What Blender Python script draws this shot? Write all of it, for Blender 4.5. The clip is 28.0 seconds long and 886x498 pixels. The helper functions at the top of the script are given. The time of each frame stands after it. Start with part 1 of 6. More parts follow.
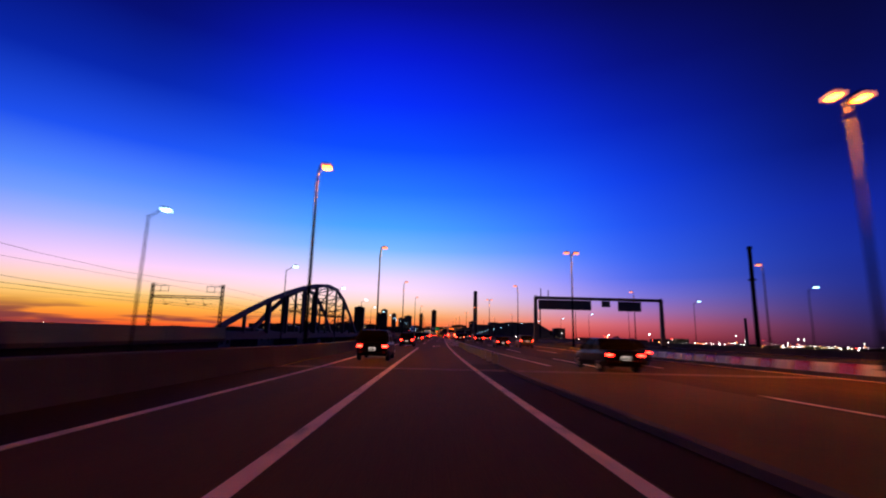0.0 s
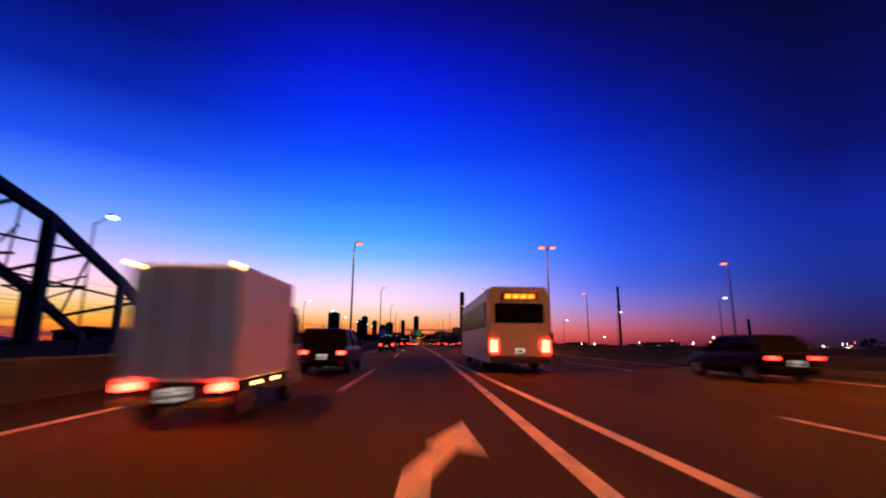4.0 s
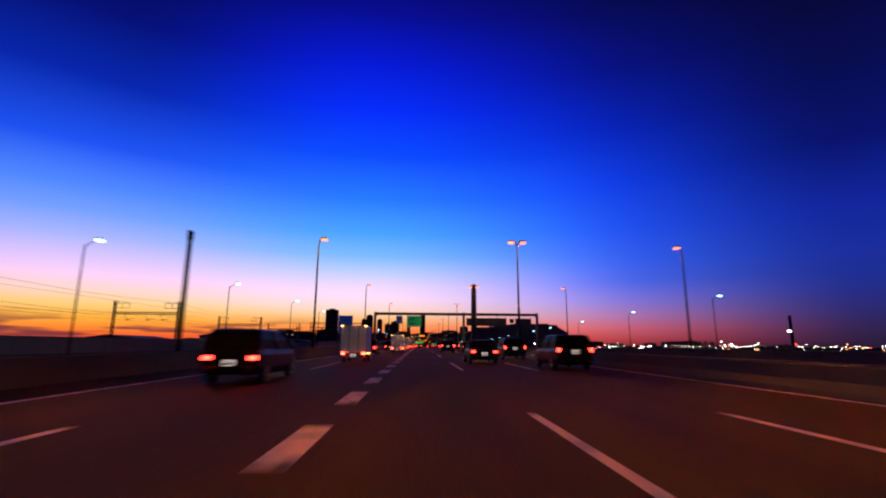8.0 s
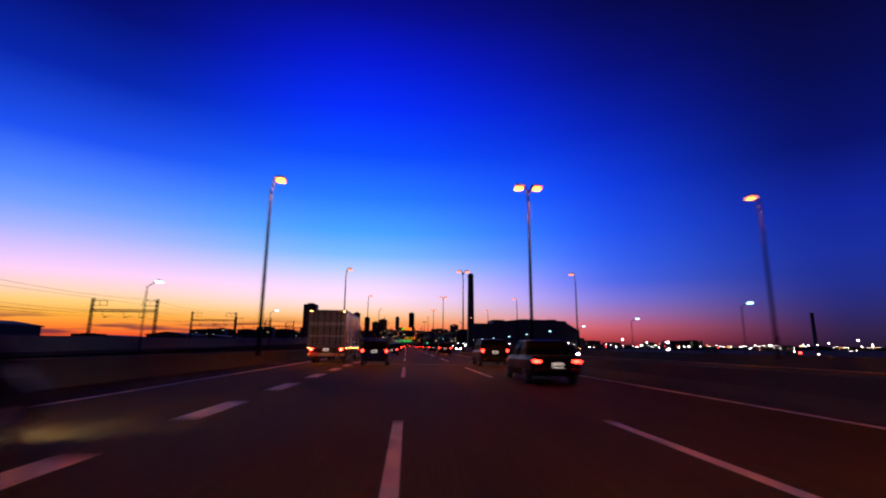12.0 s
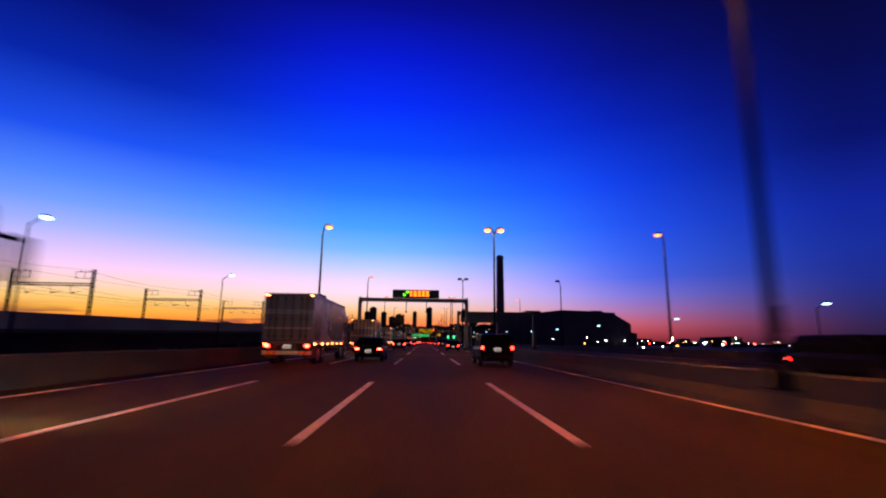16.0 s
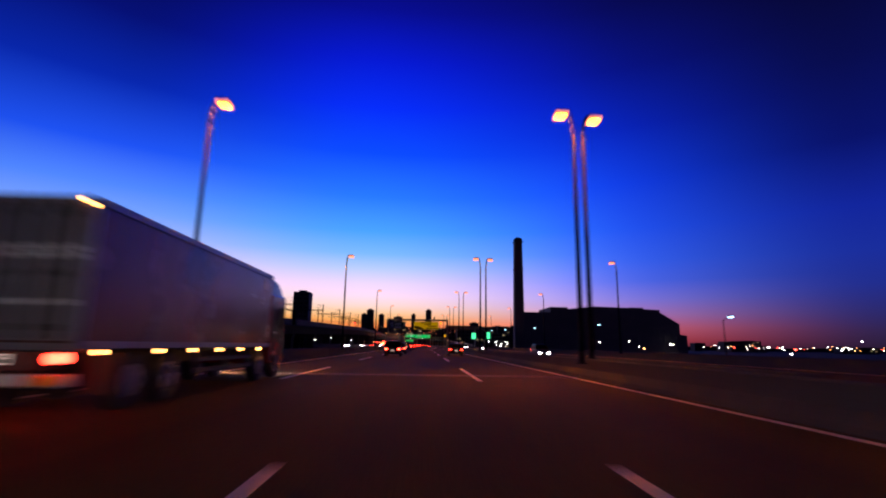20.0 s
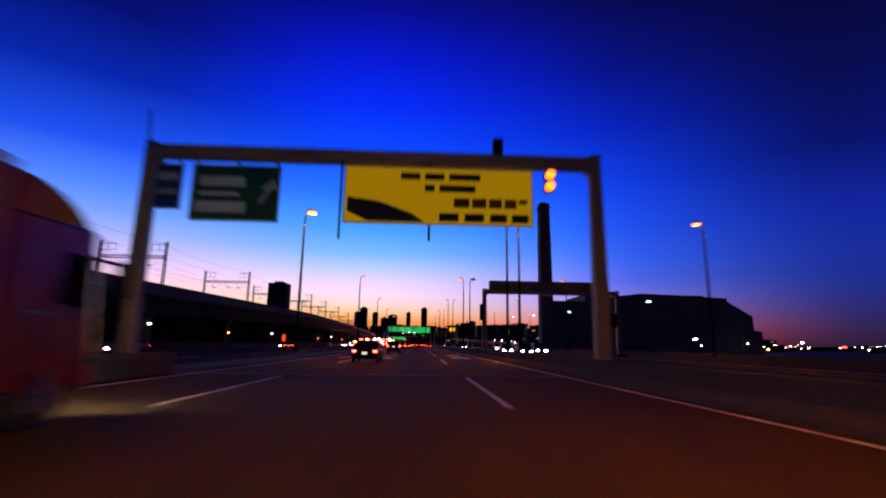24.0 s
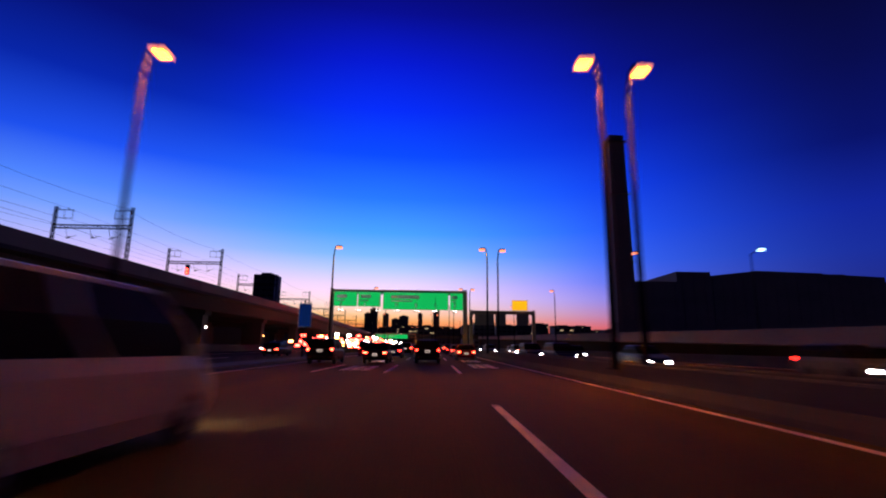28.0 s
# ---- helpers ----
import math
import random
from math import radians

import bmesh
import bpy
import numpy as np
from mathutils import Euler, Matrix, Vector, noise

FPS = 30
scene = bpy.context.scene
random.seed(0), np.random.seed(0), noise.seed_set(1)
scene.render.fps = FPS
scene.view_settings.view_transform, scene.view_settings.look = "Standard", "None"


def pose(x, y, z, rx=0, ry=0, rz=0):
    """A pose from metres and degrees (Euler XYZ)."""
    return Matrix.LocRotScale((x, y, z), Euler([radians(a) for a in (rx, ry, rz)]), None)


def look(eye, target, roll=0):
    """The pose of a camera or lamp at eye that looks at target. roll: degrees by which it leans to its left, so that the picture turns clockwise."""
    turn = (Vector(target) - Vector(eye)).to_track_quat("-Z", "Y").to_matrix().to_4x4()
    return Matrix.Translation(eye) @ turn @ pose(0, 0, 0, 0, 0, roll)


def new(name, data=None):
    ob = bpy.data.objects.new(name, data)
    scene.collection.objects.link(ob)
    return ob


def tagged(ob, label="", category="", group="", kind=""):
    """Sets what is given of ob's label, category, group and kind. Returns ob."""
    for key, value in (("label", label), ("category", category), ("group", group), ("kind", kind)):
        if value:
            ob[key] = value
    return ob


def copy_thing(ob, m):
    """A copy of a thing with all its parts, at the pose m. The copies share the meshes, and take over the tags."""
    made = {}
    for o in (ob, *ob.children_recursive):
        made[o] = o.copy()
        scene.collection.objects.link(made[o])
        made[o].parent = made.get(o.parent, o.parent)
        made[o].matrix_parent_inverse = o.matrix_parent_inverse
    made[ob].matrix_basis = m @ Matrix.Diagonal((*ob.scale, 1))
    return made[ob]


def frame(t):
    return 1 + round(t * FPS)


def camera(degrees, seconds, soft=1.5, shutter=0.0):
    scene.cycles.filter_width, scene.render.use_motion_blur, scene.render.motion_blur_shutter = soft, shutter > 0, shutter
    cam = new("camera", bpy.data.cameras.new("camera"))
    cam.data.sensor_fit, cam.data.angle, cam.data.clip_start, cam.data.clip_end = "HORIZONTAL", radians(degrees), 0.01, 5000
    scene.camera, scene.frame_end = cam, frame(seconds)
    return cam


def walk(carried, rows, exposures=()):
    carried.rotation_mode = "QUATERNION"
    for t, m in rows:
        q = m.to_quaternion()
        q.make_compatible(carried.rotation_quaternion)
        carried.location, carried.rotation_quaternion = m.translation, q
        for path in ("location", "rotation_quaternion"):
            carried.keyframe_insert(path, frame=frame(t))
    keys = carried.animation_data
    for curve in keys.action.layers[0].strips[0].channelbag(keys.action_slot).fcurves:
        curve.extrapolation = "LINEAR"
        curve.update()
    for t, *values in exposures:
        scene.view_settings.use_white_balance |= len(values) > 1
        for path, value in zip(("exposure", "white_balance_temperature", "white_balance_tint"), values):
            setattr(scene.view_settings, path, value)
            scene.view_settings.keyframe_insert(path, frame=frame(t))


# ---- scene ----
cam = camera(84.7, 28.0, soft=2.0, shutter=0.5)
# seconds, across and along the road in metres, then heading, tilt and lean in degrees
EYE = 1.22
PATH = [
    (0, -0.17, 0.00, -1.50, 10.69, 1.37),
    (0.5, -0.12, 16.98, -1.02, 10.52, 1.69),
    (1, -0.07, 33.95, -0.70, 10.86, 1.48),
    (1.5, -0.08, 50.96, -0.75, 10.83, 1.05),
    (2, -0.05, 67.94, -1.14, 11.14, 0.89),
    (2.5, -0.00, 84.92, -1.35, 11.11, 0.65),
    (3, 0.06, 101.85, -1.49, 10.88, 0.54),
    (3.5, 0.13, 118.79, -1.55, 10.67, 0.38),
    (4, 0.25, 135.76, -2.06, 10.60, 0.41),
    (4.5, 0.43, 152.76, -2.79, 10.61, 0.52),
    (5, 0.67, 169.75, -3.58, 10.68, 0.63),
    (5.5, 0.99, 186.75, -4.24, 10.83, 0.69),
    (6, 1.39, 203.74, -4.57, 11.12, 0.60),
    (6.5, 2.08, 220.74, -4.19, 11.18, 0.37),
    (7, 2.70, 237.73, -3.69, 11.10, 0.12),
    (7.5, 3.02, 254.71, -2.96, 11.15, 0.15),
    (8, 3.22, 271.67, -2.68, 10.95, 0.34),
    (8.5, 3.42, 288.66, -2.53, 10.99, 0.09),
    (9, 3.56, 305.60, -2.14, 10.95, 0.08),
    (9.5, 3.60, 322.60, -1.75, 10.85, 0.13),
    (10, 3.64, 339.59, -1.61, 10.80, 0.32),
    (10.5, 3.83, 356.61, -1.82, 10.64, 0.33),
    (11, 4.19, 373.61, -2.70, 10.85, 0.35),
    (11.5, 4.75, 390.62, -3.52, 11.04, 0.41),
    (12, 5.33, 407.62, -4.01, 11.19, 0.49),
    (12.5, 5.79, 424.62, -3.88, 11.21, 0.61),
    (13, 6.09, 441.62, -3.39, 11.17, 0.73),
    (13.5, 6.30, 458.62, -2.76, 11.10, 0.84),
    (14, 6.45, 475.63, -2.18, 11.01, 0.94),
    (14.5, 6.55, 492.63, -1.87, 10.89, 0.98),
    (15, 6.63, 509.65, -2.06, 10.74, 0.93),
    (15.5, 6.70, 526.69, -2.06, 10.71, 0.80),
    (16, 6.73, 543.69, -2.06, 10.80, 0.71),
    (16.5, 6.78, 560.69, -2.02, 10.89, 0.63),
    (17, 6.84, 577.69, -2.02, 10.92, 0.60),
    (17.5, 6.86, 594.77, -2.12, 10.83, 0.58),
    (18, 6.81, 611.80, -2.11, 10.89, 0.62),
    (18.5, 6.80, 628.82, -1.93, 11.47, 0.80),
    (19, 6.76, 645.84, -1.85, 11.44, 0.85),
    (19.5, 6.68, 662.89, -1.90, 11.11, 0.92),
    (20, 6.62, 679.90, -2.14, 11.20, 0.89),
    (20.5, 6.60, 696.90, -2.26, 11.24, 0.81),
    (21, 6.59, 713.90, -2.32, 11.26, 0.72),
    (21.5, 6.61, 730.90, -2.35, 11.26, 0.62),
    (22, 6.65, 747.90, -2.39, 11.24, 0.53),
    (22.5, 6.70, 764.90, -2.49, 11.19, 0.44),
    (23, 6.76, 781.91, -2.69, 11.10, 0.37),
    (23.5, 6.79, 798.91, -2.89, 10.94, 0.51),
    (24, 6.78, 815.90, -2.69, 11.13, 0.81),
    (24.5, 6.83, 832.88, -2.67, 11.01, 0.87),
    (25, 6.93, 849.87, -2.66, 11.00, 0.95),
    (25.5, 6.91, 866.89, -2.93, 11.04, 1.18),
    (26, 6.86, 883.92, -3.08, 10.99, 1.32),
    (26.5, 6.88, 900.97, -3.26, 11.02, 1.37),
    (27, 6.99, 917.98, -3.12, 11.13, 1.17),
    (27.5, 7.10, 935.01, -2.41, 11.06, 0.92),
    (28, 7.21, 951.94, -1.29, 11.33, 0.69),
]


# the road climbs and swings over the river: its grade, and how far it turns to the right, along the way
GRADE = [(-90, 0.0), (0, 0.0), (34, 0.010), (68, 0.015), (102, 0.018), (150, 0.015), (204, 0.011), (250, 0.009), (290, 0.008), (374, 0.005), (430, 0.0)]
SWING = [(-90, 0.0), (0, 0.0), (34, 0.013), (68, 0.022), (102, 0.030), (119, 0.033), (150, 0.024), (187, 0.010), (204, 0.007), (238, 0.004), (400, 0.003), (440, 0.0)]


def summed(table):
    """The rise of a slope table, metre by metre, ending at nothing at 450 m."""
    ys = np.arange(-100, 451)
    slope = np.interp(ys, [r[0] for r in table], [r[1] for r in table])
    total = np.concatenate(([0.0], np.cumsum((slope[1:] + slope[:-1]) / 2)))
    return ys, total - total[-1]


LIFT, SWAY = summed(GRADE), summed(SWING)


def lift(y):
    return float(np.interp(y, *LIFT))


def sway(y):
    return float(np.interp(y, *SWAY))


def grade(y):
    return float(np.interp(y, [r[0] for r in GRADE], [r[1] for r in GRADE]))


def swing(y):
    return float(np.interp(y, [r[0] for r in SWING], [r[1] for r in SWING]))


def drive(row):
    t, x, y, yaw, tilt, lean = row
    a, b = radians(yaw) - math.atan(swing(y)), radians(tilt) + math.atan(grade(y))
    ahead = Vector((-math.sin(a) * math.cos(b), math.cos(a) * math.cos(b), math.sin(b)))
    eye = Vector((x + sway(y), y, EYE + lift(y)))
    return t, look(eye, eye + ahead, lean)


walk(cam, [drive(row) for row in PATH])
# ---- end of path ----

# ---------------------------------------------------------------- sky
def lin(r, g, b):
    return tuple((c / 255 / 12.92 if c / 255 <= 0.04045 else ((c / 255 + 0.055) / 1.055) ** 2.4) for c in (r, g, b)) + (1.0,)


SUN_SIDE = [(-2, 90, 30, 20), (0.2, 205, 60, 34), (0.9, 240, 92, 44), (1.6, 252, 132, 48), (2.7, 255, 178, 66), (3.9, 255, 205, 124), (5.1, 255, 212, 194), (6.6, 252, 208, 244), (8.4, 216, 194, 255), (10.4, 165, 178, 255), (12.6, 116, 158, 255), (15, 80, 134, 255), (19, 30, 81, 239), (25, 8, 38, 170), (31, 6, 16, 114), (36, 6, 10, 82), (42, 6, 6, 52), (60, 3, 3, 10)]
MIDDLE = [(-2, 90, 30, 25), (0.2, 204, 62, 44), (0.9, 238, 88, 50), (1.8, 255, 128, 62), (2.8, 255, 176, 100), (3.6, 255, 202, 158), (4.4, 255, 216, 210), (5.5, 255, 220, 244), (6.9, 238, 214, 255), (8.6, 186, 204, 255), (10.4, 124, 184, 255), (13, 74, 161, 255), (17, 40, 120, 255), (22, 12, 74, 255), (27, 7, 44, 246), (32, 7, 25, 208), (37, 8, 13, 142), (42, 7, 8, 84), (50, 4, 4, 28), (60, 3, 3, 15)]
DUSK = [(-2, 52, 24, 32), (0.2, 128, 46, 54), (1.0, 196, 72, 76), (2.2, 218, 104, 122), (3.6, 184, 126, 190), (5.2, 138, 128, 232), (7.2, 84, 112, 248), (9.5, 58, 104, 255), (13, 36, 88, 255), (18, 18, 66, 246), (24, 9, 38, 198), (30, 8, 20, 142), (36, 8, 11, 92), (42, 7, 8, 60), (50, 4, 4, 24), (60, 3, 3, 12)]
NIGHT_SIDE = [(-2, 24, 15, 24), (0.2, 40, 26, 48), (1.8, 48, 34, 76), (3.6, 42, 40, 108), (6, 32, 44, 138), (9, 25, 44, 152), (13, 18, 36, 152), (19, 9, 18, 103), (26, 8, 12, 75), (34, 7, 7, 45), (42, 6, 6, 32), (50, 3, 3, 13), (60, 2, 2, 8)]

world = bpy.data.worlds.new("dusk_sky")
scene.world = world
world.use_nodes = True
wn, wl = world.node_tree.nodes, world.node_tree.links
wn.clear()


def wmath(op, a, b=None, c=None, clamp=False):
    n = wn.new("ShaderNodeMath")
    n.operation, n.use_clamp = op, clamp
    for i, v in enumerate((a, b, c)):
        if v is None:
            continue
        if isinstance(v, (int, float)):
            n.inputs[i].default_value = v
        else:
            wl.new(v, n.inputs[i])
    return n.outputs[0]


def smooth(value, lo, hi):
    n = wn.new("ShaderNodeMapRange")
    n.interpolation_type = "SMOOTHSTEP"
    wl.new(value, n.inputs["Value"])
    n.inputs["From Min"].default_value, n.inputs["From Max"].default_value = lo, hi
    return n.outputs["Result"]


def ramp_of(stops, pos):
    n = wn.new("ShaderNodeValToRGB")
    els = n.color_ramp.elements
    while len(els) < len(stops):
        els.new(0.5)
    for e, (deg, r, g, b) in zip(els, stops):
        e.position = (deg + 2) / 62
        e.color = lin(r, g, b)
    wl.new(pos, n.inputs[0])
    return n.outputs["Color"]


def blend(fac, a, b):
    n = wn.new("ShaderNodeMix")
    n.data_type = "RGBA"
    wl.new(fac, n.inputs[0])
    for sock, v in ((n.inputs[6], a), (n.inputs[7], b)):
        if isinstance(v, tuple):
            sock.default_value = v
        else:
            wl.new(v, sock)
    return n.outputs[2]


coords = wn.new("ShaderNodeTexCoord")
split = wn.new("ShaderNodeSeparateXYZ")
wl.new(coords.outputs["Generated"], split.inputs[0])
elev = wmath("MULTIPLY", wmath("ARCSINE", split.outputs[2]), 57.2958)
azim = wmath("MULTIPLY", wmath("ARCTAN2", split.outputs[0], split.outputs[1]), 57.2958)   # right of the road is positive
up01 = wmath("DIVIDE", wmath("ADD", elev, 2.0), 62.0, clamp=True)
tone = blend(smooth(azim, -34, -6), ramp_of(SUN_SIDE, up01), ramp_of(MIDDLE, up01))
tone = blend(smooth(azim, -7, 27), tone, ramp_of(DUSK, up01))
tone = blend(smooth(azim, 13, 45), tone, ramp_of(NIGHT_SIDE, up01))
tone = blend(smooth(azim, -34, -80), tone, ramp_of(NIGHT_SIDE, up01))
# the sky darkens behind and overhead
tone = blend(wmath("MULTIPLY", smooth(wmath("ABSOLUTE", azim), 48, 100), 0.75), tone, lin(10, 9, 20))
# thin violet cloud banks low over the sunset
cloud_map = wn.new("ShaderNodeMapping")
cloud_map.inputs["Scale"].default_value = (5.0, 5.0, 75.0)
wl.new(coords.outputs["Generated"], cloud_map.inputs[0])
cloud_noise = wn.new("ShaderNodeTexNoise")
cloud_noise.inputs["Scale"].default_value, cloud_noise.inputs["Detail"].default_value = 1.0, 4.0
wl.new(cloud_map.outputs[0], cloud_noise.inputs["Vector"])
low = wmath("MULTIPLY", smooth(elev, 0.2, 1.0), smooth(elev, 3.6, 1.6))
west = wmath("MULTIPLY", smooth(azim, 10, -30), smooth(azim, -75, -45))
bank = wmath("MULTIPLY", wmath("MULTIPLY", low, west), smooth(cloud_noise.outputs["Fac"], 0.42, 0.56), clamp=True)
tone = blend(wmath("MULTIPLY", bank, 0.85), tone, lin(95, 42, 62))
back = wn.new("ShaderNodeBackground")
wl.new(tone, back.inputs["Color"])
back.inputs["Strength"].default_value = 1.06
wout = wn.new("ShaderNodeOutputWorld")
wl.new(back.outputs[0], wout.inputs[0])
SODIUM, WHITE_LAMP, TAIL, HEAD = 1600.0, 260.0, 36.0, 150.0     # how bright the lamps are


# ---------------------------------------------------------------- materials
def surface(name, colour, rough=0.7, metal=0.0, grain=0.15, scale=3.0, fine=40.0, bump=0.15, spec=0.5, stretch=(1, 1, 1), per_piece=0.0, tint=1.0):
    m = bpy.data.materials.new(name)
    m.use_nodes = True
    nt = m.node_tree
    n, l = nt.nodes, nt.links
    bsdf = n["Principled BSDF"]
    bsdf.inputs["Metallic"].default_value, bsdf.inputs["Specular IOR Level"].default_value = metal, spec
    bsdf.inputs["Specular Tint"].default_value = (tint, tint, tint, 1)
    tc, mp = n.new("ShaderNodeTexCoord"), n.new("ShaderNodeMapping")
    mp.inputs["Scale"].default_value = stretch
    l.new(tc.outputs["Object"], mp.inputs[0])
    big, small = n.new("ShaderNodeTexNoise"), n.new("ShaderNodeTexNoise")
    for t, s, d in ((big, scale, 5.0), (small, fine, 3.0)):
        t.inputs["Scale"].default_value, t.inputs["Detail"].default_value = s, d
        l.new(mp.outputs[0], t.inputs["Vector"])
    mixed = n.new("ShaderNodeMath")
    mixed.operation = "MULTIPLY_ADD"
    l.new(big.outputs["Fac"], mixed.inputs[0])
    mixed.inputs[1].default_value = 0.65
    half = n.new("ShaderNodeMath")
    half.operation = "MULTIPLY"
    l.new(small.outputs["Fac"], half.inputs[0])
    half.inputs[1].default_value = 0.35
    l.new(half.outputs[0], mixed.inputs[2])
    fac = mixed.outputs[0]
    if per_piece:
        info, add = n.new("ShaderNodeObjectInfo"), n.new("ShaderNodeMath")
        add.operation = "MULTIPLY_ADD"
        l.new(info.outputs["Random"], add.inputs[0])
        add.inputs[1].default_value = per_piece
        l.new(fac, add.inputs[2])
        fac = add.outputs[0]
    r = n.new("ShaderNodeValToRGB")
    r.color_ramp.elements[0].position, r.color_ramp.elements[1].position = 0.3, 0.7
    r.color_ramp.elements[0].color = tuple(c * (1 - grain) for c in colour) + (1,)
    r.color_ramp.elements[1].color = tuple(min(1, c * (1 + grain)) for c in colour) + (1,)
    l.new(fac, r.inputs[0])
    l.new(r.outputs["Color"], bsdf.inputs["Base Color"])
    rr = n.new("ShaderNodeMapRange")
    l.new(big.outputs["Fac"], rr.inputs["Value"])
    rr.inputs["From Min"].default_value, rr.inputs["From Max"].default_value = 0.3, 0.7
    rr.inputs["To Min"].default_value, rr.inputs["To Max"].default_value = max(0.02, rough - 0.08), min(1, rough + 0.08)
    l.new(rr.outputs[0], bsdf.inputs["Roughness"])
    if bump:
        b = n.new("ShaderNodeBump")
        b.inputs["Strength"].default_value, b.inputs["Distance"].default_value = bump, 0.02
        l.new(small.outputs["Fac"], b.inputs["Height"])
        l.new(b.outputs["Normal"], bsdf.inputs["Normal"])
    return m


def glow(name, colour, strength):
    m = bpy.data.materials.new(name)
    m.use_nodes = True
    n, l = m.node_tree.nodes, m.node_tree.links
    n.clear()
    e, o = n.new("ShaderNodeEmission"), n.new("ShaderNodeOutputMaterial")
    e.inputs["Color"].default_value, e.inputs["Strength"].default_value = (*colour, 1), strength
    l.new(e.outputs[0], o.inputs[0])
    return m


def road_paint(name, colour):
    """Thermoplastic paint, worn through in patches to the asphalt below."""
    m = surface(name, colour, rough=0.8, grain=0.15, scale=1.5, fine=25, bump=0.2, spec=0.08)
    n, l = m.node_tree.nodes, m.node_tree.links
    bsdf = n["Principled BSDF"]
    old = bsdf.inputs["Base Color"].links[0].from_socket
    tc, w, r, mx = n.new("ShaderNodeTexCoord"), n.new("ShaderNodeTexNoise"), n.new("ShaderNodeValToRGB"), n.new("ShaderNodeMix")
    w.inputs["Scale"].default_value, w.inputs["Detail"].default_value = 2.2, 8.0
    l.new(tc.outputs["Object"], w.inputs["Vector"])
    l.new(w.outputs["Fac"], r.inputs[0])
    r.color_ramp.elements[0].position, r.color_ramp.elements[1].position = 0.56, 0.68
    mx.data_type = "RGBA"
    l.new(r.outputs["Color"], mx.inputs[0])
    l.new(old, mx.inputs[6])
    mx.inputs[7].default_value = (0.16, 0.14, 0.13, 1)
    l.new(mx.outputs[2], bsdf.inputs["Base Color"])
    return m


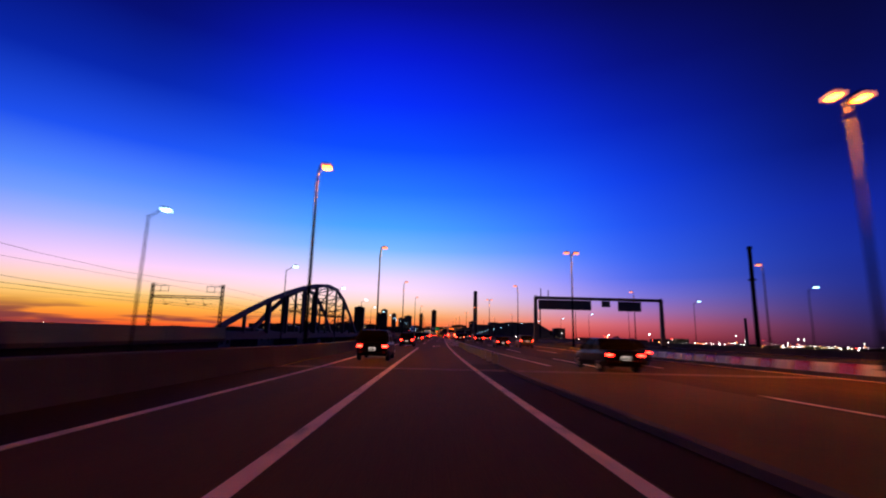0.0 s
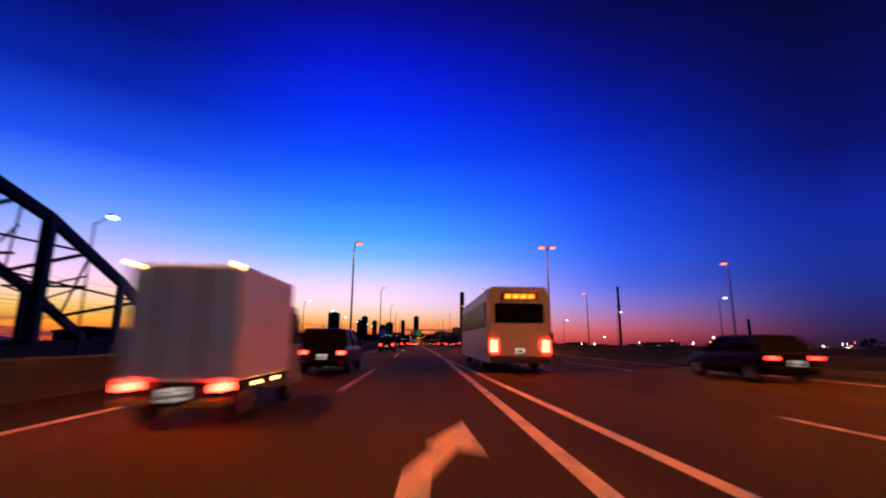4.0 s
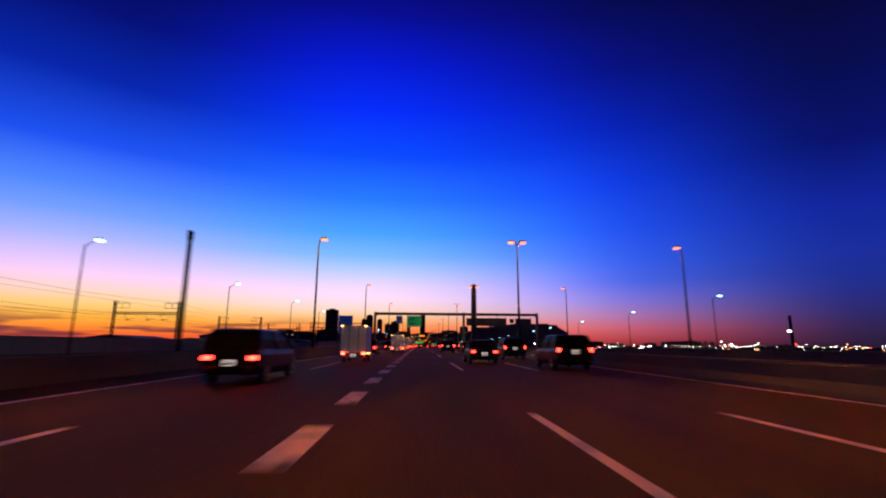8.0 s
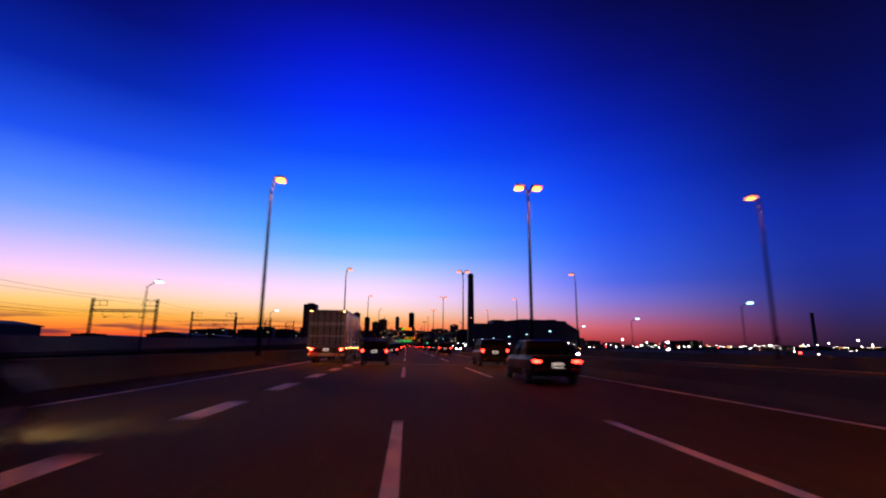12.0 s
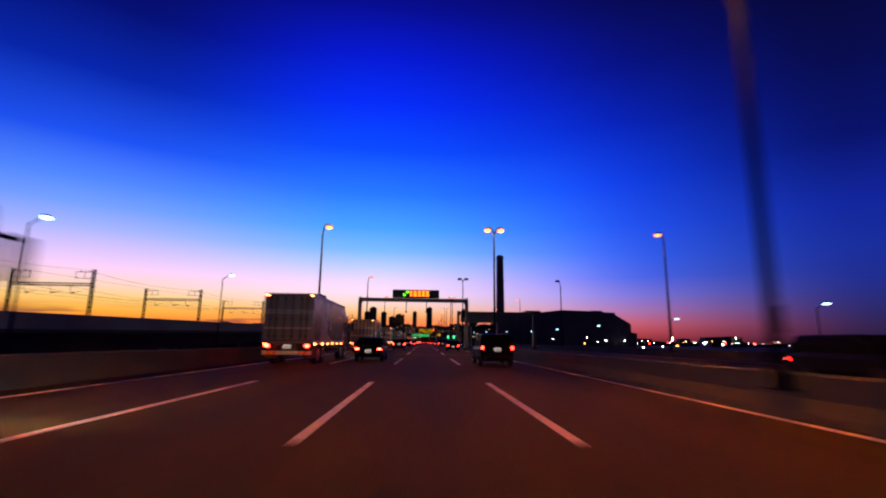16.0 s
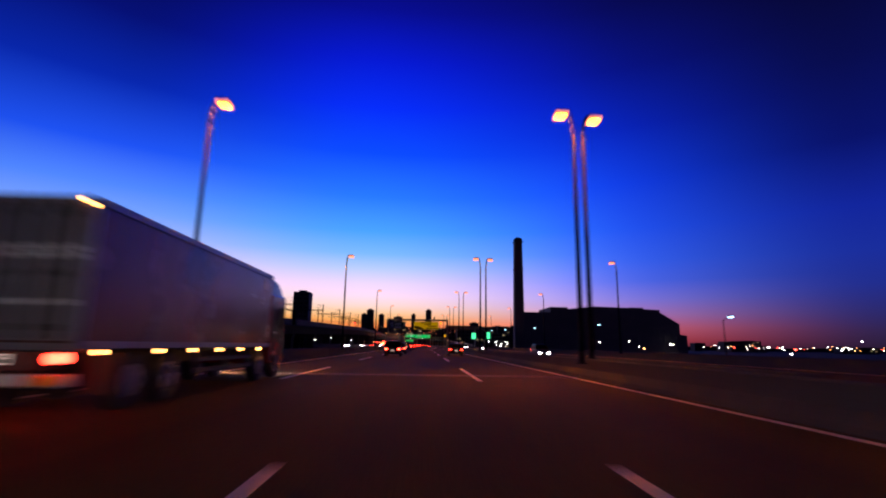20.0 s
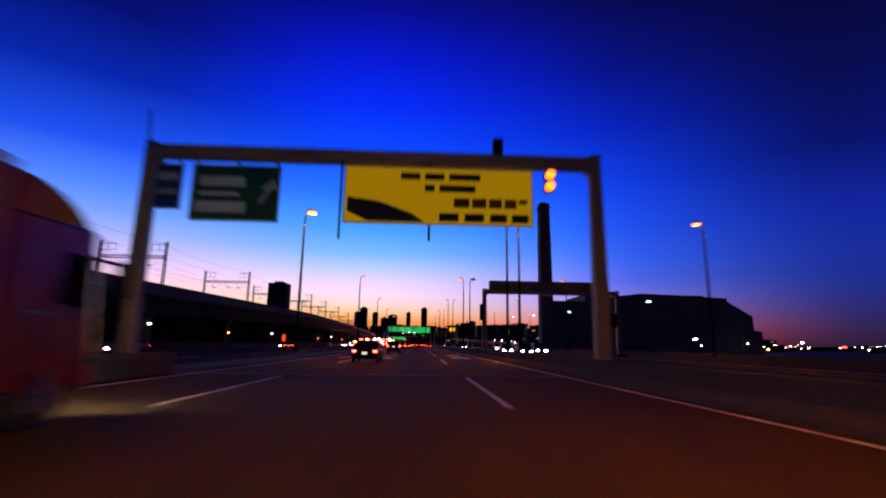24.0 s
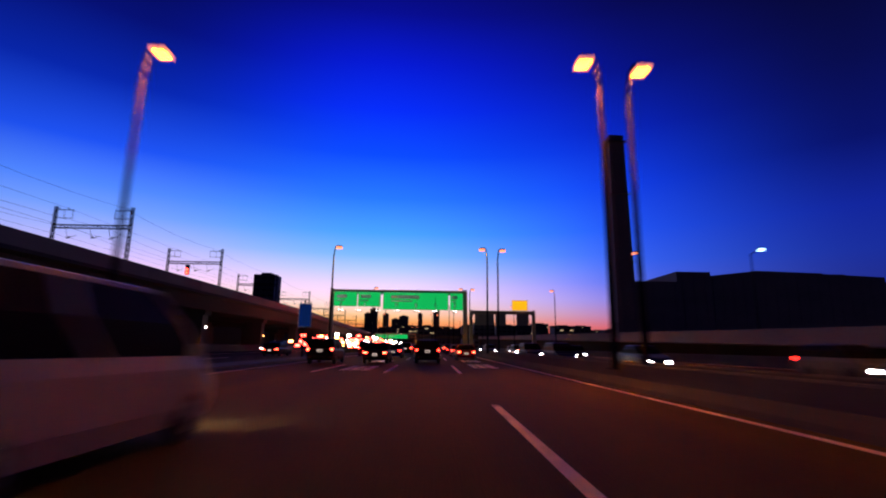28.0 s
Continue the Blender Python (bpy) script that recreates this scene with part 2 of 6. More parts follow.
M = {
    "asphalt": surface("asphalt", (0.073, 0.042, 0.0115), 0.85, spec=0.03, tint=0.4, grain=0.5, scale=0.25, fine=30, bump=0.5, stretch=(1.6, 0.12, 1)),
    # colour darkened to carry the dimness at the sides of the road
    "shoulder": surface("shoulder_asphalt", (0.024, 0.015, 0.0045), 0.9, spec=0.03, grain=0.3, scale=0.3, fine=26, bump=0.5),
    "pale_asphalt": surface("pale_asphalt", (0.105, 0.066, 0.022), 0.85, spec=0.04, grain=0.3, scale=0.25, fine=30, bump=0.5, stretch=(1.6, 0.12, 1)),
    "joint": surface("joint_mortar", (0.2, 0.135, 0.11), 0.9, spec=0.04, grain=0.3, scale=5),
    "paint": road_paint("lane_paint", (0.95, 0.62, 0.5)),
    "concrete": surface("concrete", (0.075, 0.07, 0.068), 0.95, spec=0.04, grain=0.22, scale=0.6, fine=18, bump=0.3, stretch=(1, 0.6, 1.4), per_piece=0.25),
    "land": surface("dark_land", (0.008, 0.008, 0.007), 0.95, grain=0.5, scale=0.02, fine=0.4, bump=0.0),
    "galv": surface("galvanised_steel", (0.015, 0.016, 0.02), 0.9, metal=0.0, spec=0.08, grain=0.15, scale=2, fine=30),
    "gantry": surface("gantry_steel", (0.3, 0.23, 0.17), 0.55, metal=0.1, grain=0.12, scale=1.2, fine=20, bump=0.1),
    "truss": surface("truss_steel", (0.045, 0.05, 0.06), 0.6, metal=0.2, grain=0.25, scale=0.8, fine=14),
    # dark girder and paler parapet concrete: shade and light put into the two colours
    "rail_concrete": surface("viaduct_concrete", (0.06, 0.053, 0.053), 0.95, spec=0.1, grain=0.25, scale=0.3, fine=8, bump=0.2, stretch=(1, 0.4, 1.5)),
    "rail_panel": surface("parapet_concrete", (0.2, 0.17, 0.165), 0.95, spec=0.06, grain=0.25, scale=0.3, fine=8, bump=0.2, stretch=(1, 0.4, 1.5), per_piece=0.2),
    "sign_green": surface("green_sign_face", (0.004, 0.075, 0.03), 0.45, grain=0.06, scale=0.7, bump=0.0),
    "sign_blue": surface("blue_sign_face", (0.01, 0.04, 0.2), 0.45, grain=0.06, scale=0.7, bump=0.0),
    "sign_yellow": surface("yellow_sign_face", (0.72, 0.46, 0.01), 0.45, grain=0.06, scale=0.7, bump=0.0),
    "sign_white": surface("white_sign_film", (0.75, 0.75, 0.72), 0.4, grain=0.05, scale=2, bump=0.0),
    "sign_black": surface("black_sign_film", (0.01, 0.01, 0.01), 0.5, grain=0.05, bump=0.0),
    "sign_back": surface("sign_back_aluminium", (0.22, 0.2, 0.19), 0.5, metal=0.4, grain=0.2, scale=1.5, stretch=(3, 1, 0.5)),
    "black": surface("black_enamel", (0.01, 0.01, 0.011), 0.7, spec=0.06, grain=0.2),
    "tyre": surface("tyre_rubber", (0.016, 0.016, 0.017), 0.85, grain=0.3, scale=12),
    "rim": surface("wheel_alloy", (0.45, 0.45, 0.47), 0.3, metal=0.9, grain=0.1),
    "glass": surface("dark_car_glass", (0.006, 0.006, 0.007), 0.35, grain=0.1, bump=0.0, spec=0.012, tint=0.25),
    "bumper": surface("bumper_plastic", (0.03, 0.03, 0.032), 0.55, grain=0.2),
    "plate": surface("number_plate", (0.72, 0.72, 0.7), 0.4, grain=0.05),
    "plate_ink": surface("plate_ink", (0.03, 0.09, 0.05), 0.5),
    "truck_box": surface("truck_box_aluminium", (0.31, 0.3, 0.31), 0.38, metal=0.5, grain=0.14, scale=0.8, fine=24, bump=0.08, stretch=(1, 1, 0.3)),
    "truck_side": surface("truck_side_panel", (0.2, 0.115, 0.09), 0.25, metal=0.3, grain=0.1, scale=0.5, fine=20, bump=0.06),
    "truck_white": surface("truck_box_white_paint", (0.8, 0.77, 0.76), 0.45, grain=0.1, scale=0.8, fine=24, bump=0.05, stretch=(1, 1, 0.3)),
    "truck_red": surface("red_cab_paint", (0.13, 0.008, 0.006), 0.22, grain=0.1, scale=1, bump=0.0, spec=0.7),
    "chassis": surface("chassis_black", (0.02, 0.019, 0.019), 0.7, grain=0.3),
    "reflect_red": surface("red_reflector", (0.22, 0.02, 0.014), 0.3, grain=0.1, bump=0.0),
    "reflect_yellow": surface("yellow_reflector", (0.85, 0.42, 0.02), 0.3, grain=0.1, bump=0.0),
    "post_white": surface("white_post_plastic", (0.4, 0.37, 0.36), 0.5, grain=0.1, scale=4),
    "chimney": surface("chimney_concrete", (0.19, 0.165, 0.16), 0.85, grain=0.2, scale=0.06, fine=0.8, bump=0.1),
    "tower": surface("tower_facade", (0.06, 0.055, 0.06), 0.7, grain=0.25, scale=0.05, fine=0.6, bump=0.0),
    "warehouse": surface("warehouse_cladding", (0.2, 0.18, 0.18), 0.75, grain=0.2, scale=0.04, fine=0.7, bump=0.05, stretch=(1, 1, 3)),
    "mountain": surface("far_mountain", (0.30, 0.2, 0.26), 1.0, grain=0.2, scale=0.002, fine=0.02, bump=0.0),
    "leaf": surface("dark_foliage", (0.05, 0.065, 0.035), 0.8, grain=0.5, scale=1.0, fine=8, bump=0.0),
    "bark": surface("bark", (0.06, 0.045, 0.035), 0.9, grain=0.3, scale=4),
    "sodium": glow("sodium_lamp", (1.0, 0.22, 0.00025), SODIUM * 1.0),
    "sodium_high": glow("strong_sodium_lamp", (1.0, 0.22, 0.00025), SODIUM * 2.4),
    "sodium_mid": glow("dimmed_sodium_lamp", (1.0, 0.22, 0.00025), SODIUM * 0.95),
    "sodium_low": glow("weak_sodium_lamp", (1.0, 0.22, 0.00025), SODIUM * 0.85),
    "sodium_far": glow("faint_sodium_lamp", (1.0, 0.22, 0.00025), SODIUM * 0.3),
    "unlit": surface("unlit_lens", (0.12, 0.12, 0.12), 0.4, grain=0.1),
    # bowl glow stands in for the halo round a lamp
    "sodium_bowl": glow("sodium_bowl", (1.0, 0.25, 0.12), 2.4),
    "white_lamp": glow("mercury_lamp", (0.72, 0.9, 1.0), WHITE_LAMP),
    "white_halo_skirt": glow("mercury_bowl", (0.4, 0.75, 1.0), 6.0),
    "tail": glow("tail_lamp", (1.0, 0.014, 0.008), TAIL),
    "brake": glow("brake_lamp", (1.0, 0.02, 0.01), TAIL * 1.8),
    "head": glow("headlamp", (0.95, 0.95, 1.0), HEAD),
    "amber": glow("amber_marker", (1.0, 0.36, 0.09), 22.0),
    # rear plates emit in place of light from a plate lamp
    "plate_glow": glow("plate_lamp", (1.0, 0.8, 0.72), 0.8),
    "led_orange": glow("orange_led", (1.0, 0.13, 0.008), 6.0),
    "led_green": glow("green_led", (0.15, 1.0, 0.02), 2.4),
    # lit_green: the sign face itself emits to look lit
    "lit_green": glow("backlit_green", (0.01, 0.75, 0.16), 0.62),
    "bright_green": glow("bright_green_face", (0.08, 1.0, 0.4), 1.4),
    # blue, dim green and yellow faces emit, standing in for returned headlight
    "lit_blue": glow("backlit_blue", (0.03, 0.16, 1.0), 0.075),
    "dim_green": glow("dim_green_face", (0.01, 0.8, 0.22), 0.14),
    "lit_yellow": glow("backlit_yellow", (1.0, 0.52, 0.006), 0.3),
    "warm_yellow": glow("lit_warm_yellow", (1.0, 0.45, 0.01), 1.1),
    "post_orange": glow("lit_orange_panel", (1.0, 0.1, 0.012), 0.9),
    "city": glow("city_lamp_white", (1.0, 0.93, 0.88), 26.0),
    "city_warm": glow("city_lamp_warm", (1.0, 0.35, 0.1), 20.0),
    "city_red": glow("aircraft_warning_lamp", (1.0, 0.03, 0.02), 36.0),
}
CAR_PAINT = {}
for cname, crgb in (("black", (0.008, 0.008, 0.01)), ("white", (0.42, 0.31, 0.29)), ("silver", (0.33, 0.33, 0.35)), ("navy", (0.012, 0.02, 0.075)),
                    ("wine", (0.12, 0.008, 0.012)), ("grey", (0.09, 0.09, 0.1)), ("pearl", (0.55, 0.5, 0.48))):
    CAR_PAINT[cname] = surface("car_paint_" + cname, crgb, 0.4, metal=0.0, grain=0.06, scale=2, bump=0.0, spec=0.07, tint=0.3)


# ---------------------------------------------------------------- mesh tools
def slab(bm, x0, x1, y0, y1, z0, z1):
    v = [bm.verts.new((x, y, z)) for z in (z0, z1) for y in (y0, y1) for x in (x0, x1)]
    for f in ((0, 2, 3, 1), (4, 5, 7, 6), (0, 1, 5, 4), (2, 6, 7, 3), (0, 4, 6, 2), (1, 3, 7, 5)):
        bm.faces.new([v[i] for i in f])
    return v


def tube(bm, a, b, ra, rb=None, seg=8, caps=True):
    a, b = Vector(a), Vector(b)
    rb = ra if rb is None else rb
    w = (b - a).normalized()
    u = w.orthogonal().normalized()
    s = w.cross(u)
    rings = []
    for p, r in ((a, ra), (b, rb)):
        rings.append([bm.verts.new(p + r * (math.cos(k * math.tau / seg) * u + math.sin(k * math.tau / seg) * s)) for k in range(seg)])
    for k in range(seg):
        bm.faces.new((rings[0][k], rings[0][(k + 1) % seg], rings[1][(k + 1) % seg], rings[1][k]))
    if caps:
        bm.faces.new(rings[0][::-1])
        bm.faces.new(rings[1])


def bar(bm, a, b, wide, high):
    """A straight member of rectangular section between two points; high lies in the plane that holds the z axis."""
    a, b = Vector(a), Vector(b)
    w = (b - a).normalized()
    side = w.cross(Vector((0, 0, 1)))
    side = side.normalized() if side.length > 1e-3 else Vector((1, 0, 0))
    top = side.cross(w)
    v = [bm.verts.new(p + i * side * wide / 2 + j * top * high / 2) for p in (a, b) for i, j in ((-1, -1), (1, -1), (1, 1), (-1, 1))]
    for f in ((3, 2, 1, 0), (4, 5, 6, 7), (0, 1, 5, 4), (1, 2, 6, 5), (2, 3, 7, 6), (3, 0, 4, 7)):
        bm.faces.new([v[i] for i in f])


def prism(bm, outline, axis, lo, hi):
    """A closed outline in the two other axes, drawn out along the axis."""
    def at(p, d):
        return {"x": (d, p[0], p[1]), "y": (p[0], d, p[1]), "z": (p[0], p[1], d)}[axis]
    r0, r1 = ([bm.verts.new(at(p, d)) for p in outline] for d in (lo, hi))
    n = len(outline)
    for k in range(n):
        bm.faces.new((r0[k], r0[(k + 1) % n], r1[(k + 1) % n], r1[k]))
    bm.faces.new(r0[::-1])
    bm.faces.new(r1)


def loft(bm, rings):
    made = [[bm.verts.new(p) for p in ring] for ring in rings]
    n = len(made[0])
    for a, b in zip(made, made[1:]):
        for k in range(n):
            bm.faces.new((a[k], a[(k + 1) % n], b[(k + 1) % n], b[k]))
    bm.faces.new(made[0][::-1])
    bm.faces.new(made[-1])


def soften(bm, width, seg=2):
    bmesh.ops.remove_doubles(bm, verts=bm.verts, dist=1e-5)
    bmesh.ops.bevel(bm, geom=list(bm.edges), offset=width, segments=seg, affect="EDGES", clamp_overlap=True)


def meshed(name, bm, material, smooth_faces=False):
    bmesh.ops.recalc_face_normals(bm, faces=bm.faces)
    me = bpy.data.meshes.new(name)
    bm.to_mesh(me)
    bm.free()
    me.materials.append(M[material] if isinstance(material, str) else material)
    if smooth_faces:
        for p in me.polygons:
            p.use_smooth = True
    return me


def part(name, bm, material, parent, label="", smooth_faces=False):
    ob = new(name, meshed(name, bm, material, smooth_faces))
    ob.parent = parent
    if label:
        ob["label"] = label
    return ob


def thing(name, label, category, group="", at=(0, 0, 0), rz=0.0):
    e = new(name)
    e.matrix_basis = pose(*at, 0, 0, rz)
    return tagged(e, label, category, group)


def single(name, bm, material, label="", category="", group="", kind="", smooth_faces=False):
    return tagged(new(name, meshed(name, bm, material, smooth_faces)), label, category, group, kind)


def between(table, y):
    """Straight lines between the rows (along, value) of a table."""
    if y <= table[0][0]:
        return table[0][1]
    for (a, va), (b, vb) in zip(table, table[1:]):
        if y <= b:
            return va + (vb - va) * (y - a) / (b - a)
    return table[-1][1]


def shared(name, mesh, parent, at=(0, 0, 0), rz=0.0):
    ob = new(name, mesh)
    ob.parent = parent
    ob.matrix_basis = pose(*at, 0, 0, rz)
    return ob


# ---------------------------------------------------------------- plan of the road
LEFT_WALL = [(-80, -6.4), (20, -6.5), (60, -7.1), (100, -7.6), (300, -7.3), (340, -7.0), (361, -6.7), (402, -4.9), (438, -3.7), (552, -3.0), (820, -2.8), (933, -3.1), (970, -3.4), (1500, -3.7)]
LEFT_LINE = [(-80, -4.6), (20, -4.6), (70, -5.25), (110, -5.15), (300, -4.9), (420, -1.75), (1500, -1.75)]
MEDIAN = [(-80, 19.4), (18, 18.0), (58, 17.2), (103, 16.4), (143, 15.0), (235, 14.0), (279, 13.6), (322, 13.5), (1500, 13.5)]
MAIN_SHIFT = [(-80, 3.1), (40, 3.08), (80, 2.98), (100, 2.6), (120, 1.9), (150, 0.7), (170, 0.0), (1500, 0.0)]
FAR_WALL = [(-80, 44.8), (107, 44.8), (152, 43.8), (197, 42.4), (238, 37.8), (280, 34.7), (322, 33.1), (363, 32.0), (440, 31.0), (820, 32.0), (1500, 31.4)]
Y0, Y1 = -80, 1420


def bend(y):
    """The road swings to the left beyond the last signs."""
    u = min(1.0, max(0.0, (y - 1050) / 170))
    return -16 * u * u * (3 - 2 * u)


def bent(table):
    end = table[-1][1]
    return table[:-1] + [(y, between(table, y) + bend(y)) for y in range(1060, 1240, 20)] + [(1500, end - 16)]


LEFT_WALL, LEFT_LINE, MEDIAN, MAIN_SHIFT, FAR_WALL = (bent(t) for t in (LEFT_WALL, LEFT_LINE, MEDIAN, MAIN_SHIFT, FAR_WALL))
# ---------------------------------------------------------------- ground, deck and paint
bm = bmesh.new()
slab(bm, -4800, 4800, -1500, 4900, -9.0, -8.0)
single("ground", bm, "land", "dark flat land beside the expressway at dusk", "ground", kind="structure")

STATIONS = list(range(Y0, 460, 5)) + list(range(460, Y1 + 1, 20))


def ribbon(bm, left, right, z0, z1, stations=STATIONS):
    rows = []
    for y in stations:
        a, b = left(y), right(y)
        rows.append([bm.verts.new(p) for p in ((a, y, z0), (b, y, z0), (b, y, z1), (a, y, z1))])
    for p, q in zip(rows, rows[1:]):
        for k in range(4):
            bm.faces.new((p[k], p[(k + 1) % 4], q[(k + 1) % 4], q[k]))
    bm.faces.new(rows[0][::-1])
    bm.faces.new(rows[-1])


bm = bmesh.new()
ribbon(bm, lambda y: between(LEFT_WALL, y) - 0.5, lambda y: between(FAR_WALL, y) + 0.6, -1.6, 0.0)
road = single("road", bm, "asphalt", "worn dark asphalt of a wide urban expressway", "road", kind="structure")
bm = bmesh.new()
ribbon(bm, lambda y: between(LEFT_WALL, y) + 0.02, lambda y: between(LEFT_LINE, y) - 0.12, 0.0, 0.004)
single("shoulder", bm, "shoulder", "asphalt shoulder beside the parapet, colour darkened for the dim road edge", "road shoulder", kind="structure")


def strip(bm, x0, y0, x1, y1, wide, z=0.008):
    """A painted line from one point to another."""
    d = Vector((x1 - x0, y1 - y0, 0)).normalized()
    s = Vector((d.y, -d.x, 0)) * wide / 2
    a, b = Vector((x0, y0, 0)), Vector((x1, y1, 0))
    low = [bm.verts.new(p + Vector((0, 0, 0.001))) for p in (a - s, a + s, b + s, b - s)]
    top = [bm.verts.new(p + Vector((0, 0, z))) for p in (a - s, a + s, b + s, b - s)]
    bm.faces.new(top)
    for k in range(4):
        bm.faces.new((low[k], low[(k + 1) % 4], top[(k + 1) % 4], top[k]))


def solid_line(name, xs, ya, yb, wide, label):
    bm = bmesh.new()
    y = ya
    while y < yb:
        y2 = min(y + (5 if y < 460 else 20), yb)
        strip(bm, xs(y), y, xs(y2), y2, wide)
        y = y2
    return single(name, bm, "paint", label, "road marking", kind="structure")


def main_x(lane_line):
    return lambda y: lane_line + between(MAIN_SHIFT, y)


solid_line("edge_line", lambda y: between(LEFT_LINE, y), Y0, Y1, 0.15, "worn white solid edge line on asphalt")
solid_line("ramp_line", lambda y: -1.75, Y0, 54, 0.2, "worn white solid lane line on asphalt")
solid_line("ramp_edge_line", lambda y: 1.75, Y0, 172, 0.2, "worn white solid line along the gore")
GORE = [(25, 5.9), (40, 5.65), (74, 5.12), (100, 4.4), (120, 3.65), (150, 2.45), (172, 1.75)]
solid_line("gore_line", lambda y: between(GORE, y), 25, 172, 0.18, "worn white solid line along the hatched gore")
solid_line("main_edge_line", lambda y: between(MEDIAN, y) - 1.0 if y < 105 else min(12.85 + between(MAIN_SHIFT, y), between(MEDIAN, y) - 0.62), Y0, Y1, 0.16, "worn white solid line beside the median")
solid_line("opposite_edge_line", lambda y: between(MEDIAN, y) + 2.3, Y0, Y1, 0.16, "worn white solid line of the opposite road")
solid_line("opposite_outer_line", lambda y: between(FAR_WALL, y) - 1.0, Y0, Y1, 0.16, "worn white outer line of the opposite road")


def dashed(name, xs, starts, length, wide, label):
    top = tagged(new(name), label, "road marking", kind="structure")
    for y in starts:
        bm = bmesh.new()
        x0, x1 = xs(y), xs(y + length)
        strip(bm, 0, 0, x1 - x0, length, wide)
        ob = part("dash", bm, "paint", top)
        ob.location = (x0, y, 0)
    return top


def runs(first, step, lo, hi):
    k = math.ceil((lo - first) / step)
    while first + k * step < hi:
        yield first + k * step
        k += 1


LATE = (591.4, 21.3)
STARTS = []
for a, b, n in ((-62, 200.6, 12), (200.6, 248.9, 2), (248.9, 317.3, 3), (317.3, 340.8, 1), (340.8, 384.0, 2), (384.0, 407.0, 1), (407.0, 508.6, 5), (508.6, 591.4, 4), (591.4, 697.5, 5), (697.5, 782.0, 4),
                (782.0, 847.8, 3), (847.8, 931.8, 4), (931.8, 953.8, 1), (953.8, 1380, 20)):
    STARTS += [a + (b - a) * k / n for k in range(n)]
dashed("merge_lane_dashes", lambda y: -1.75, list(runs(74.5, 24.5, 58, 330)), 8.6, 0.16, "white dashed lane line of the merging lanes")
THICK = []
for a, b, n in ((175.2, 211.2, 7), (211.2, 283.2, 14), (283.2, 318.6, 7), (318.6, 352.5, 7), (352.5, 386.0, 7), (386.0, 470.0, 16)):
    THICK += [a + (b - a) * k / n - 1.15 for k in range(n)]
dashed("thick_dashes", lambda y: 1.75, THICK, 2.3, 0.42, "broad short white dashes of the merging line")
dashed("lane_dashes", lambda y: 1.75 + bend(y), [y for y in STARTS if y > 478], 8.8, 0.16, "white dashed lane line on asphalt")
for line in (5.25, 8.75):
    kept = [y for y in STARTS if line > 6 or not (690 < y < 880 or 945 < y < 975)]
    dashed("lane_dashes", main_x(line), kept, 8.8, 0.16, "white dashed lane line on asphalt")
for k in (1, 2):
    dashed("opposite_dashes", lambda y, k=k: between(MEDIAN, y) + 2.3 + 3.6 * k, list(runs(*LATE, -60, 1380)), 8.6, 0.16, "white dashed line of the opposite road")

# hatched gore: chevrons of broad paint between the two solid lines
top = tagged(new("gore_hatching"), "broad white chevron hatching in the gore", "road marking", kind="structure")
for k in range(22):
    y = 66.5 + 3.1 * k
    x0, x1 = 1.95, between(GORE, y) - 0.2
    if x1 - x0 < 0.5:
        break
    xm = x0 + 0.34 * (x1 - x0)
    bm = bmesh.new()
    strip(bm, 0, 1.0, xm - x0 + 0.05, 0, 0.62)
    strip(bm, xm - x0 - 0.05, 0, x1 - x0, 2.9, 0.62, 0.0085)
    part("chevron", bm, "paint", top).location = (x0, y, 0)


def lane_arrow(kind, x, y, label):
    """A long painted arrow: a shaft and a slender head, straight or bending to one side."""
    bm = bmesh.new()
    bend = {"straight": 0.0, "left": -1.0, "right": 1.0}[kind]
    if bend == 0:
        strip(bm, 0, 0, 0, 3.2, 0.24)
        outline = [(-0.42, 3.2), (0.42, 3.2), (0, 5.4)]
    else:
        strip(bm, 0, 0, 0.10 * bend, 2.6, 0.28)
        strip(bm, 0.08 * bend, 2.5, 0.45 * bend, 3.8, 0.28, 0.0085)
        outline = [(0.18 * bend, 3.9), (0.85 * bend, 3.4), (0.75 * bend, 5.4)]
    prism(bm, outline, "z", 0.001, 0.008)
    ob = single("lane_arrow", bm, "paint", label, "road marking", "arrows on the road", kind="structure")
    ob.location = (x, y, 0)


for kind, x, y in (("right", -0.1, 60.5), ("right", -3.6, 60.5), ("right", 0.0, 98.5), ("right", -3.5, 98.5), ("right", 0.1, 138), ("right", -0.3, 219), ("left", 3.5, 220),
                   ("straight", 3.4, 261.5), ("straight", 0.0, 262)):
    lane_arrow(kind, x, y, "worn white painted lane arrow on asphalt")

